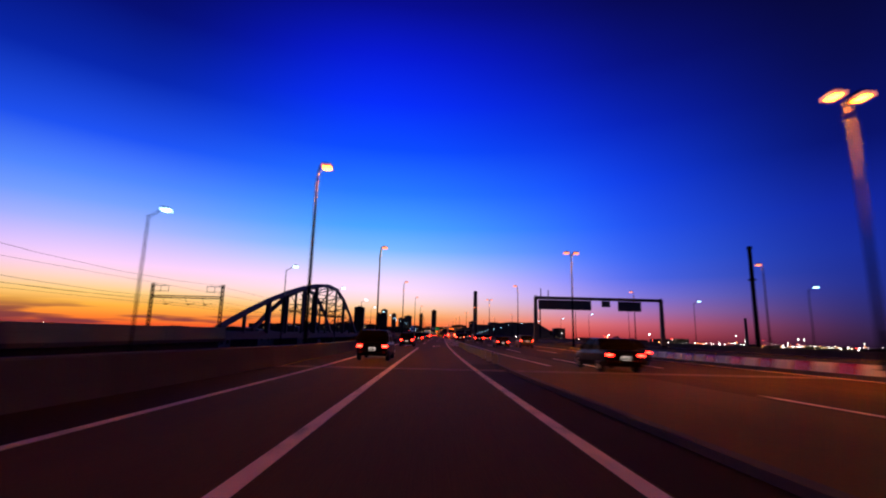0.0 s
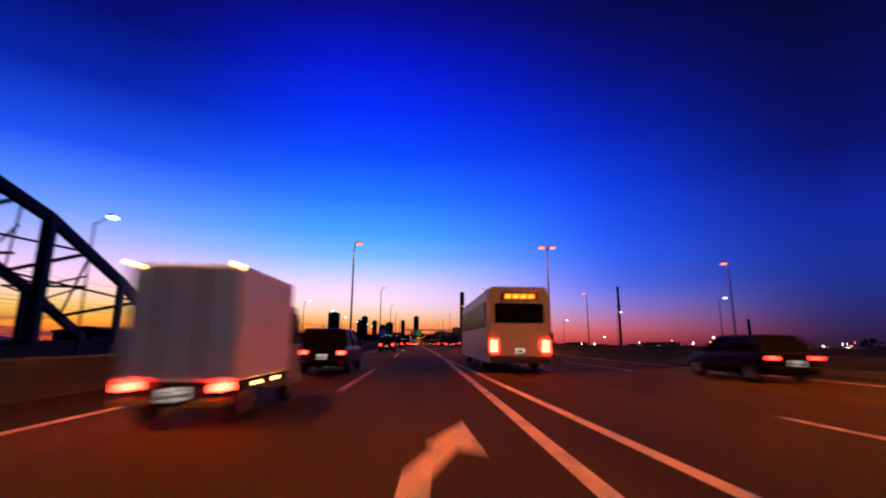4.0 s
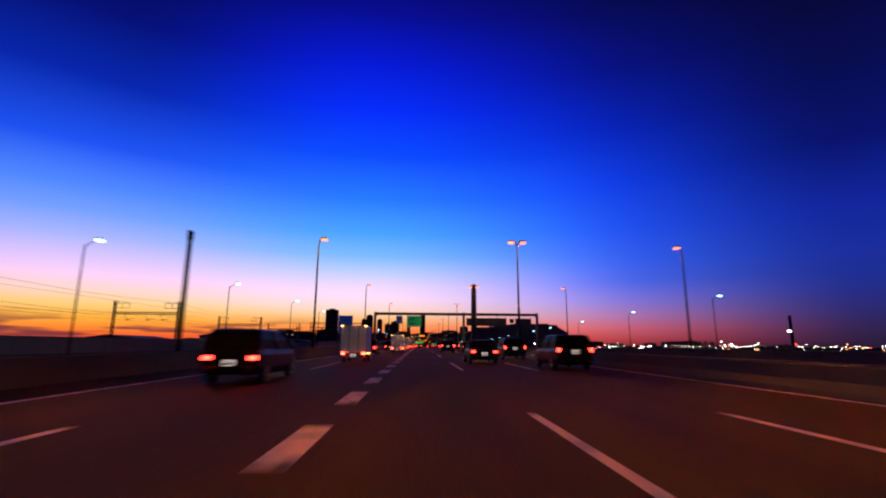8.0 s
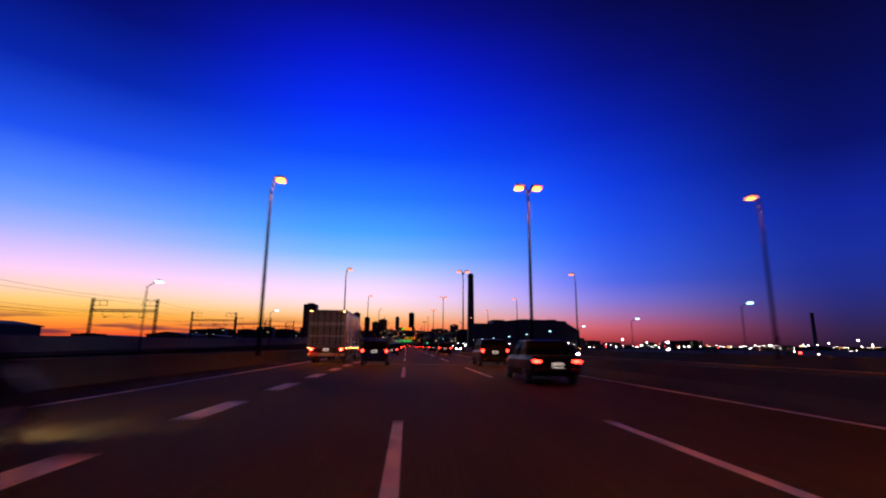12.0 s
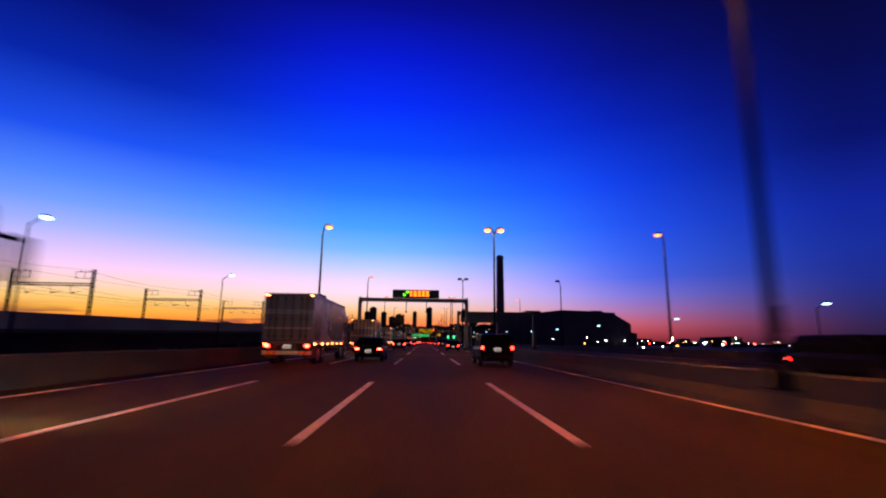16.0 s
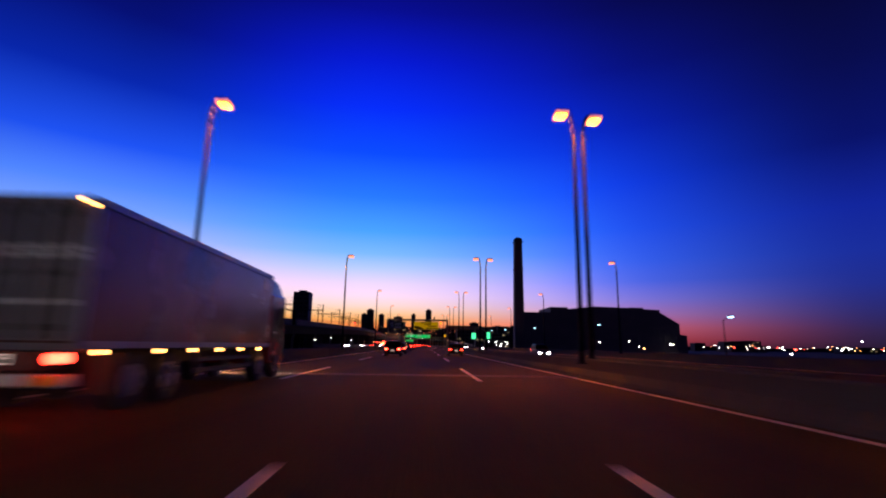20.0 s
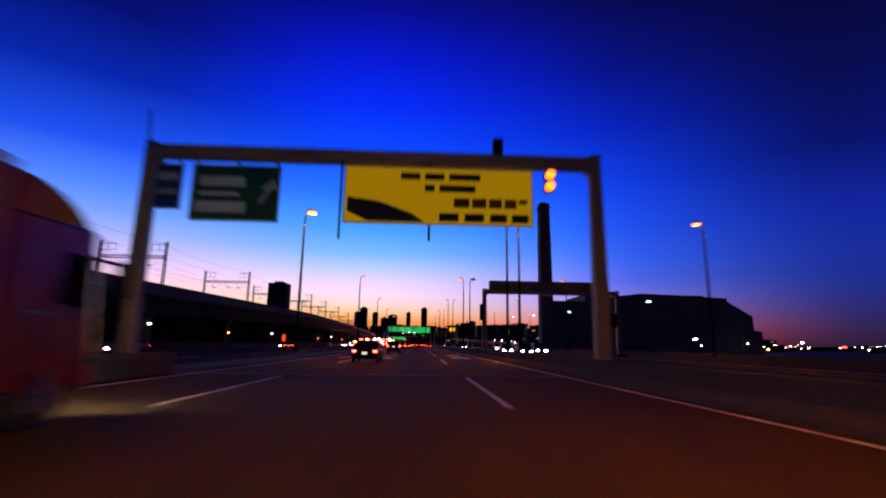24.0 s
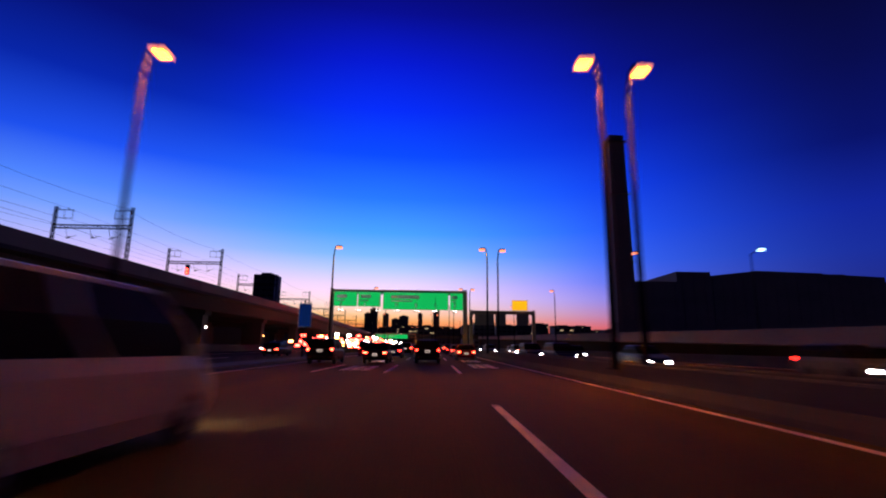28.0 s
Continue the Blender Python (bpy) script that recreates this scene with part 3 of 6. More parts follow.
def road_writing(x, y, long, kind, label):
    """Long painted characters, too worn to read: bars along and across."""
    top = tagged(new("road_writing"), label, "road marking", "writing on the road", "structure")
    top.location = (x, y, 0)
    if kind == "dense":
        rows = [(-0.62, 0, -0.62, long, 0.2), (-0.12, 0.5, -0.12, long * 0.9, 0.22), (0.5, 0, 0.5, long, 0.22)]
        rows += [(-0.75, long * f, 0.75, long * f, long * 0.1) for f in (0.1, 0.38, 0.62, 0.9)]
    elif kind == "outline":
        rows = [(-0.55, 0, -0.5, long, 0.12), (0.5, 0, 0.55, long, 0.12), (-0.55, 0.15, 0.55, 0.15, 0.4), (-0.5, long - 0.15, 0.55, long - 0.15, 0.4)]
    else:
        rows = [(-0.12, 0, 0.02, long * 0.75, 0.24), (-0.7, long * 0.1, -0.05, long * 0.72, 0.22), (0.65, long * 0.16, 0.08, long * 0.72, 0.24), (-0.6, long * 0.78, 0.62, long * 0.74, long * 0.09), (0.0, long * 0.7, 0.12, long, 0.22)]
    for k, (xa, ya, xb, yb, w) in enumerate(rows):
        bm = bmesh.new()
        strip(bm, xa, ya, xb, yb, w, 0.007 + 0.0006 * k)
        part("stroke", bm, "paint", top)


WORN = "worn white painted writing on the asphalt"
for x, y, long, kind in ((3.7, 859.0, 5.2, "dense"), (3.8, 867, 5.0, "dense"), (10.7, 860.2, 5.4, "dense"), (10.8, 869.5, 5.6, "dense"), (0.5, 859.2, 5.0, "outline"), (0.7, 866.3, 4.4, "outline"),
                         (3.6, 923.8, 5.2, "strokes"), (10.65, 924.6, 6.2, "strokes"), (3.75, 932.4, 4.6, "strokes"), (10.7, 935.6, 6.0, "strokes"), (0.7, 926, 2.2, "outline"), (1.1, 932.9, 2.6, "dense"),
                         (3.4, 977, 5.0, "dense"), (10.5, 981, 6.0, "dense"), (3.4, 990, 5, "dense"), (10.6, 992, 5, "dense")):
    road_writing(x, y, long, kind, WORN)

# expansion joints of the elevated deck
for y in (20, 92, 131, 172, 217.6, 267, 316, 395, 440, 528, 590, 662, 700, 795, 835.5, 878, 940, 1010):
    bm = bmesh.new()
    x0, x1 = between(LEFT_WALL, y) + 0.05, between(MEDIAN, y) - 0.5
    for dy in (0, 0.5):
        slab(bm, x0, x1, y + dy, y + dy + 0.42, 0.002, 0.006)
    single("expansion_joint", bm, "joint", "pale mortar bands of an expansion joint across the deck", "joint", kind="structure")


# ---------------------------------------------------------------- parapets and median: cast in panels
def parapet(name, xs, ya, yb, step, profile, label):
    top = tagged(new(name), label, "parapet", kind="structure")
    y = ya
    while y < yb:
        y2 = min(y + step, yb)
        a, b = xs(y), xs(y2)
        bm = bmesh.new()
        rings = [[(px_ + dx, yy, pz) for px_, pz in profile] for dx, yy in ((0, 0.015), (b - a, y2 - y - 0.015))]
        loft(bm, rings)
        part("panel", bm, "concrete", top).location = (a, y, 0)
        y = y2
    return top


WALL = [(-0.3, 0), (0.16, 0), (0.1, 0.3), (0.05, 0.76), (0.02, 0.8), (-0.22, 0.8), (-0.25, 0.76)]
BARRIER = [(-0.34, 0), (0.34, 0), (0.3, 0.12), (0.14, 0.34), (0.1, 0.72), (0.06, 0.76), (-0.06, 0.76), (-0.1, 0.72), (-0.14, 0.34), (-0.3, 0.12)]
FARW = [(-x, z) for x, z in WALL[::-1]]
parapet("wall_left", lambda y: between(LEFT_WALL, y), Y0, 836, 10, WALL, "stained concrete parapet along the expressway")
parapet("wall_median", lambda y: between(MEDIAN, y), Y0, 690, 14, BARRIER, "stained concrete median barrier")
parapet("wall_median", lambda y: between(MEDIAN, y) + 0.1, 690, Y1, 14, BARRIER, "stained concrete median barrier")
parapet("wall_median", lambda y: between(MEDIAN, y) + 1.5, 690, Y1, 14, BARRIER, "stained concrete median barrier of the opposite road")
KERB = [(-0.12, 0), (0.12, 0), (0.1, 0.1), (-0.1, 0.1)]
parapet("gore_kerb", lambda y: 3.1, Y0, 24, 2, KERB, "low dark kerb between ramp and main road")
bm = bmesh.new()
ribbon(bm, lambda y: 1.9, lambda y: 2.98, 0.0, 0.004, [y for y in STATIONS if y <= 25])
single("gore_shoulder", bm, "shoulder", "dark shoulder between ramp line and kerb", "road shoulder", kind="structure")
# sheet of paler asphalt: the light on this stretch put into its colour
bm = bmesh.new()
ribbon(bm, lambda y: 3.24, lambda y: 8.2 - 0.02 * y, 0.0, 0.004, [y for y in STATIONS if y <= 60])
single("pale_surface", bm, "pale_asphalt", "worn asphalt of the main road, coloured paler where light falls", "road", kind="structure")
parapet("wall_far", lambda y: between(FAR_WALL, y), Y0, Y1, 20, FARW, "stained concrete parapet beyond the opposite road")
# ---------------------------------------------------------------- street lamps
LEFT_LAMPS = [-13, 29.2, 57.9, 98.6, 143, 188.5, 234, 278.3, 321, 361.3, 401.8, 438.2, 476, 514, 552.5, 588.3, 625.4, 662.4, 700.3, 738.5, 777, 815.3, 854.6, 893.5,
              931.3, 968.2, 1004, 1042, 1080, 1118, 1156, 1194, 1232]
MEDIAN_LAMPS = [-24, 18.3, 57.9, 100.8, 144.4] + LEFT_LAMPS[5:]
FAR_LAMPS = [-22, 20, 62.9, 107, 151.7, 197, 238, 280, 322.5] + [y + 0.6 for y in LEFT_LAMPS[9:]]
LEFT_HEAD = [(-80, -7.0), (29, -7.0), (58, -6.3), (143, -6.6), (321, -6.7), (361, -6.15), (402, -4.3), (438, -3.05), (552, -2.4), (628, -2.35), (700, -2.5), (815, -2.05), (894, -2.2), (933, -2.5), (970, -2.85), (1500, -3.0)]
FAR_HEAD = [(-80, 43), (107, 43), (152, 42), (197, 40.6), (238, 36.0), (280, 32.9), (322, 31.3), (363, 30.2), (440, 29.3), (553, 29.0), (820, 30.5), (932, 30.0), (1500, 29.6)]
LAMP_Z = 11.66


def head_parts(top, x, z, side, lens, tag, k=1.0):
    """A flat cobra luminaire at the end of its arm; side: the way it points."""
    bm = bmesh.new()
    loft(bm, [[(x + side * d * k, -w, z + 0.05), (x + side * d * k, w, z + 0.05), (x + side * d * k, w * 0.7, z + h), (x + side * d * k, -w * 0.7, z + h)]
              for d, w, h in ((-0.1, 0.08, 0.13), (0.06, 0.17, 0.2), (0.46, 0.18, 0.19), (0.62, 0.12, 0.11))])
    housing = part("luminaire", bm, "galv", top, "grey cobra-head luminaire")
    bm = bmesh.new()
    x0, x1 = sorted((x + side * 0.02, x + side * 0.6))
    # opaque glowing skirt, added to imitate the halo and shield the pole
    for q in ((x0, x0 + 0.03, -0.2, 0.2), (x1 - 0.03, x1, -0.2, 0.2), (x0 + 0.03, x1 - 0.03, -0.2, -0.17), (x0 + 0.03, x1 - 0.03, 0.17, 0.2)):
        slab(bm, *q, z - 0.15, z + 0.048)
    slab(bm, x0 + 0.03, x1 - 0.03, -0.17, 0.17, z + 0.04, z + 0.048)
    part("bowl", bm, "sodium_bowl" if "sodium" in lens else "unlit" if lens == "unlit" else "white_halo_skirt", housing, tag if lens != "unlit" else "dull unlit bowl")
    bm = bmesh.new()
    w = 0.155 if "sodium" in lens else 0.11
    slab(bm, x0 + 0.07, x1 - 0.07, -w, w, z - 0.085, z + 0.038)
    soften(bm, 0.02, 1)
    part("lens", bm, lens, housing, tag if lens != "unlit" else "dull unlit lens")


def lamp_pole(top, base_z, pole_x, head_x, side, bent=True):
    bm = bmesh.new()
    tube(bm, (pole_x, 0, base_z + 0.02), (pole_x, 0, LAMP_Z - 1.0), 0.12, 0.075, 10)
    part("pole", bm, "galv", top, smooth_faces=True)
    bm = bmesh.new()
    slab(bm, pole_x - 0.2, pole_x + 0.2, -0.2, 0.2, base_z, base_z + 0.04)
    tube(bm, (pole_x, 0, base_z), (pole_x, 0, base_z + 0.5), 0.15, 0.13, 10)
    part("base_plate", bm, "galv", top)
    bm = bmesh.new()
    pts = [(pole_x, LAMP_Z - 1.0), (pole_x + side * 0.05, LAMP_Z - 0.5), (pole_x + side * 0.12, LAMP_Z - 0.12), (head_x - side * 0.05, LAMP_Z + 0.07)]
    for (xa, za), (xb, zb) in zip(pts, pts[1:]):
        tube(bm, (xa, 0, za), (xb, 0, zb), 0.07, 0.06, 8)
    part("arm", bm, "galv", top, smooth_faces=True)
    bm = bmesh.new()
    slab(bm, pole_x - 0.09, pole_x + 0.09, -0.15, -0.1, base_z + 1.0, base_z + 1.5)
    part("access_cover", bm, "galv", top)


def side_lamp(side, lens="sodium"):
    top = thing("street_lamp", "tall grey steel street lamp with an orange sodium light", "street lamp", "lamps along the expressway")
    lamp_pole(top, 0.55, -side * 0.52, -side * 0.3, side)
    head_parts(top, -side * 0.27, LAMP_Z, side, lens, "glowing orange sodium lens")
    return top


def double_lamp(lens="sodium"):
    top = thing("double_street_lamp", "tall grey steel lamp with two orange sodium lights on the median", "street lamp", "lamps on the median")
    lamp_pole(top, 0.45, 0, -0.3, -1)
    bm = bmesh.new()
    tube(bm, (0, 0, LAMP_Z - 0.4), (0.3, 0, LAMP_Z + 0.07), 0.07, 0.06, 8)
    part("arm", bm, "galv", top)
    for s in (-1, 1):
        head_parts(top, s * 0.3, LAMP_Z, s, lens, "glowing orange sodium lens")
    return top


def rows_of(maker, spots):
    first = None
    for x, y, z in spots:
        if first is None:
            first = maker()
            first.matrix_basis = pose(x, y, z)
        else:
            copy_thing(first, pose(x, y, z))


MEDIAN_LAMP = [(-80, 18.3), (18, 17.05), (58, 16.4), (101, 16.1), (144, 14.8), (234, 13.9), (279, 13.2), (322, 13.3), (361, 13.2), (690, 13.1)]
LEFT_TWIN = [(650, 12.5), (690, 12.65), (815, 13.3), (894, 13.3), (933, 13.1), (970, 12.75), (1500, 12.7)]
RIGHT_TWIN = [(650, 13.9), (690, 14.2), (815, 15.4), (894, 15.4), (933, 15.3), (970, 15.0), (1500, 14.9)]
LEFT_HEAD, FAR_HEAD, LEFT_TWIN, RIGHT_TWIN = (bent(t) for t in (LEFT_HEAD, FAR_HEAD, LEFT_TWIN, RIGHT_TWIN))
for lens, lo, hi in (("sodium_high", -100, 250), ("sodium", 250, 480), ("sodium_low", 480, 690), ("sodium_mid", 690, 1500)):
    some = [y for y in LEFT_LAMPS if lo < y <= hi]
    rows_of(lambda: side_lamp(1, lens), [(between(LEFT_HEAD, y), y, 0) for y in some])
    rows_of(lambda: double_lamp(lens), [(between(MEDIAN_LAMP, y), y, 0) for y in MEDIAN_LAMPS if lo < y <= hi and y < 650 and y not in (100.8, 625.4)])
    rows_of(lambda: side_lamp(-1, lens), [(between(LEFT_TWIN, y), y, 0) for y in some if y >= 650])
    rows_of(lambda: side_lamp(1, lens), [(between(RIGHT_TWIN, y), y + 0.4, 0) for y in some if y >= 650 and y != 893.5])
    rows_of(lambda: side_lamp(-1, "sodium_far"), [(between(FAR_HEAD, y), y, 0) for y in FAR_LAMPS if lo < y <= hi and abs(y - 626) > 1])
dark = double_lamp("unlit")
dark.matrix_basis = pose(between(MEDIAN_LAMP, 625.4), 625.4, 0)
tagged(dark, "tall grey steel median lamp whose two lights are out", "street lamp", "lamps on the median")
single_head = side_lamp(-1, "sodium_high")
single_head.matrix_basis = pose(between(MEDIAN_LAMP, 100.8), 100.8, 0)
dark = side_lamp(1, "unlit")
dark.matrix_basis = pose(between(RIGHT_TWIN, 893.5), 893.9, 0)
tagged(dark, "tall grey steel median lamp whose light is out", "street lamp", "lamps along the expressway")
dark = side_lamp(-1, "unlit")
dark.matrix_basis = pose(between(FAR_HEAD, 626), 626, 0)
tagged(dark, "tall grey steel street lamp whose light is out", "street lamp", "lamps along the expressway")


def white_lamp():
    """A lamp of the side road below, whose light is blueish white."""
    top = thing("side_road_lamp", "tall thin lamp with a blue-white light beside the expressway", "street lamp", "white lamps of the side roads")
    bm = bmesh.new()
    tube(bm, (0, 0, -8), (0, 0, 8.6), 0.11, 0.06, 8)
    part("pole", bm, "galv", top, smooth_faces=True)
    bm = bmesh.new()
    tube(bm, (0, 0, 8.5), (0.9, 0, 9.1), 0.05, 0.045, 8)
    part("arm", bm, "galv", top)
    head_parts(top, 0.9, 9.1, 1, "white_lamp", "blue-white glowing lens")
    return top


WEST = [(35, -19.8), (65, -18.9), (97, -18.8), (133.5, -20.0), (172, -22.7), (208, -23.2), (245, -23.5), (280, -24.0), (315, -25.1), (347, -24.5), (376, -22.6), (406, -23.0), (462, -21.5), (505, -20.0), (547, -18.9), (580, -21.6), (612, -20.2), (648, -20.8), (700, -21.0)]
rows_of(white_lamp, [(between(WEST, y) - 1.2, y, -1.3 if 450 < y < 520 else 0.9) for y in (35, 65, 97, 133.5, 172, 208, 245, 280, 315.1, 346.8, 376, 406.7, 462, 505, 547.3, 580, 612, 648, 679)])
EAST = [(35, 57.3, 9.9), (71.8, 57.5, 9.9), (106.3, 57.8, 9.9), (144.5, 57.7, 9.9), (182.7, 57.6, 10.0), (223.2, 57.6, 9.7), (265, 55.6, 9.6), (307, 54.0, 9.4), (349.4, 52.6, 9.3), (380, 51.6, 8.6), (410, 49.8, 7.9), (439.7, 48.6, 7.3), (467, 49.1, 7.0),
        (500, 50, 6.8), (532, 51, 6.6), (565.3, 52, 6.3), (597, 52, 6.0), (630.2, 52, 5.8), (670, 52, 5.8), (710, 52, 5.9), (750.6, 52, 6.0), (800, 50, 6.8), (848, 45, 7.6), (888.2, 41.5, 8.1), (926, 41, 9.0), (965, 42, 10.5), (1003, 43, 12.0)]
rows_of(white_lamp, [(x - 1.2, y, z - 9.1) for y, x, z in EAST])


# ---------------------------------------------------------------- gantries and signs
M["sign_brown"] = surface("red_brown_sign_film", (0.3, 0.1, 0.01), 0.5, grain=0.05, bump=0.0)


def portal(top, posts, z, wide=0.5, deep=0.42):
    """A box-section portal: splayed posts with rounded knees and one beam."""
    for x in posts:
        bm = bmesh.new()
        loft(bm, [[(x - w, -d, zz), (x + w, -d, zz), (x + w, d, zz), (x - w, d, zz)] for zz, w, d in ((0.0, wide * 0.62, deep * 0.62), (z - 0.9, wide * 0.48, deep * 0.5), (z - 0.1, wide * 0.48, deep * 0.5))])
        soften(bm, 0.03, 1)
        part("post", bm, "gantry", top)
        bm = bmesh.new()
        slab(bm, x - 0.5, x + 0.5, -0.45, 0.45, 0.0, 0.35)
        part("footing", bm, "concrete", top)
    bm = bmesh.new()
    slab(bm, posts[0] + 0.15, posts[-1] - 0.15, -deep * 0.55, deep * 0.55, z - 0.55, z)
    for x, s in ((posts[0], 1), (posts[-1], -1)):
        prism(bm, [(x - s * 0.24, z - 0.95), (x + s * 0.24, z - 0.95), (x + s * 0.3, z - 0.7), (x + s * 0.5, z - 0.55), (x + s * 0.5, z), (x + s * 0.1, z - 0.06), (x - s * 0.14, z - 0.25)], "y", -deep * 0.53, deep * 0.53)
    part("beam", bm, "gantry", top)
    for x in posts:
        bm = bmesh.new()
        slab(bm, x - 0.22, x + 0.22, -0.26, 0.26, z - 0.02, z + 0.1)
        part("cap", bm, "gantry", top)


def board(top, x0, x1, z0, z1, face, y=-0.38, kind="sign_panel", back=False, ribs=True):
    bm = bmesh.new()
    slab(bm, x0, x1, y, y + 0.07, z0, z1)
    panel = part(kind, bm, "sign_back" if back else face, top)
    if ribs:
        n = max(2, round((x1 - x0) / 1.6) + 1)
        for k in range(n):
            bm = bmesh.new()
            x = x0 + 0.15 + (x1 - x0 - 0.3) * k / (n - 1)
            slab(bm, x - 0.04, x + 0.04, y + 0.072 if not back else y - 0.05, y + 0.15 if not back else y - 0.002, z0 + 0.03, z1 + 0.25)
            part("bracket", bm, "gantry", panel)
    if not back:
        bm = bmesh.new()
        for a in ((x0, x1, z0, z0 + 0.05), (x0, x1, z1 - 0.05, z1), (x0, x0 + 0.05, z0 + 0.05, z1 - 0.05), (x1 - 0.05, x1, z0 + 0.05, z1 - 0.05)):
            slab(bm, a[0], a[1], y - 0.006, y - 0.0005, a[2], a[3])
        part("border", bm, "sign_white", panel)
    return panel


def bars(panel, rows, material="sign_white", y=-0.39):
    """Writing too far to read, as plain bars."""
    for x0, x1, z0, z1 in rows:
        bm = bmesh.new()
        slab(bm, x0, x1, y - 0.006, y + 0.009, z0, z1)
        part("writing_bar", bm, material, panel)


def sign_arrow(panel, x, z, s, lean=0.0, y=-0.39, material="sign_white"):
    bm = bmesh.new()
    prism(bm, [(x - 0.1 * s, z - 0.5 * s), (x + 0.1 * s, z - 0.5 * s), (x + (0.1 + lean) * s, z + 0.1 * s), (x + (0.34 + lean) * s, z + 0.1 * s), (x + (1.4 * lean) * s, z + 0.55 * s), (x + (lean - 0.34) * s, z + 0.1 * s), (x + (lean - 0.1) * s, z + 0.1 * s)], "y", y - 0.006, y + 0.009)
    part("arrow", bm, material, panel)


GANTRY = "gantries over the road"
g = thing("sign_gantry", "steel gantry seen from behind over the opposite road", "sign gantry", GANTRY, (0, 90.7, 0))
portal(g, [18.4, 42.2], 8.9, 0.62)
for a, b, z0, z1 in ((19.0, 29.0, 6.5, 8.3), (31.0, 32.6, 7.2, 8.3), (34.1, 38.5, 6.5, 8.3)):
    board(g, a, b, z0, z1, "sign_back", 0.3, "sign_panel", True)
for x, z in ((19.4, 10.4), (20.8, 10.1)):
    bm = bmesh.new()
    tube(bm, (x, 0, 8.9), (x, 0, z), 0.09, 0.09, 8)
    part("antenna", bm, "black", g)

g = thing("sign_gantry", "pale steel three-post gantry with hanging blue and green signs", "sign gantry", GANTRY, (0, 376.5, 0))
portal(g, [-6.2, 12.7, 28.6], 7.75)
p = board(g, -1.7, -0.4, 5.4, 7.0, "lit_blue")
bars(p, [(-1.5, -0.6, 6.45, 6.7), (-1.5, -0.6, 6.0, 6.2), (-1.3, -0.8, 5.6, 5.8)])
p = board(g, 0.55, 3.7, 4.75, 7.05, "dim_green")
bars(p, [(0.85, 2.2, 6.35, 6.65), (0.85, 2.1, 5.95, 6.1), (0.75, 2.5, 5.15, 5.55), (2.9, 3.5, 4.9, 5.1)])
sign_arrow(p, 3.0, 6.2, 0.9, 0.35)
for a, b, z0, z1 in ((13.3, 14.6, 5.1, 6.7), (14.9, 22.0, 5.05, 6.75), (22.7, 23.6, 5.7, 6.6), (23.9, 27.4, 5.0, 6.7)):
    board(g, a, b, z0, z1, "sign_back", 0.3, "sign_panel", True)

g = thing("message_gantry", "steel gantry with a black display lit orange and green", "sign gantry", GANTRY, (0, 616.7, 0))
portal(g, [-2.9, 13.0], 7.55)
bm = bmesh.new()
slab(bm, 1.9, 8.85, -0.3, 0.45, 7.62, 8.8)
soften(bm, 0.05, 1)
disp = part("display_case", bm, "black", g)
bm = bmesh.new()
slab(bm, 2.0, 8.75, -0.312, -0.302, 7.7, 8.72)
part("screen", bm, "sign_black", disp)
rnd = random.Random(7)
for x, wide, mat in ((3.45, 0.42, "led_green"), (3.9, 0.42, "led_green"), (4.45, 0.4, "led_orange"), (5.0, 0.55, "led_orange"), (5.65, 0.5, "led_orange"), (6.25, 0.5, "led_orange"), (6.85, 0.5, "led_orange")):
    for row in (0, 1):
        if mat == "led_green" and row == (1 if x < 3.6 else 0):
            continue
        for k in range(4):
            bm = bmesh.new()
            z = 7.84 + 0.42 * row + 0.09 * k
            cut = rnd.uniform(0.0, 0.2) * wide
            slab(bm, x + cut, x + wide - rnd.uniform(0.0, 0.2) * wide, -0.322, -0.313, z, z + 0.075)
            part("lit_bar", bm, mat, disp)
bm = bmesh.new()
slab(bm, 12.35, 13.35, 0.6, 1.5, 4.9, 6.1)
soften(bm, 0.05, 1)
part("camera_box", bm, "black", g)
for x in (3.98, 6.98):
    bm = bmesh.new()
    tube(bm, (x, -0.2, 5.4), (x, -0.2, 7.05), 0.05, 0.05, 8)
    slab(bm, x - 0.12, x + 0.12, -0.35, -0.05, 5.4, 5.62)
    part("sensor", bm, "black", g)

g = thing("sign_gantry", "dark steel gantry with sign backs over the opposite road", "sign gantry", GANTRY, (0, 643.5, 0))
portal(g, [13.6, 29.1], 7.35)
for a, b, z0, z1 in ((14.1, 15.2, 5.2, 7.0), (15.4, 22.7, 5.1, 7.0), (22.9, 23.6, 5.6, 6.8), (23.8, 27.5, 5.1, 7.0)):
    board(g, a, b, z0, z1, "sign_back", 0.3, "sign_panel", True)

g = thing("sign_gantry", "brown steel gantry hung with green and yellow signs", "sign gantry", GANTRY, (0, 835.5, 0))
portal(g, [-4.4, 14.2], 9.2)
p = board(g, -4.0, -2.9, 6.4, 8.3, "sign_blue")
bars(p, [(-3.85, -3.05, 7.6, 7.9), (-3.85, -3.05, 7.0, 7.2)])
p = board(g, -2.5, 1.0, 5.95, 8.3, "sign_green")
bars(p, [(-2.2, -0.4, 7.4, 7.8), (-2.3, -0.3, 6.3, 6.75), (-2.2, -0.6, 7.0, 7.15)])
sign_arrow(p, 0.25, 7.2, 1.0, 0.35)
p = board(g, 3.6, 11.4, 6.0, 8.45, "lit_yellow")
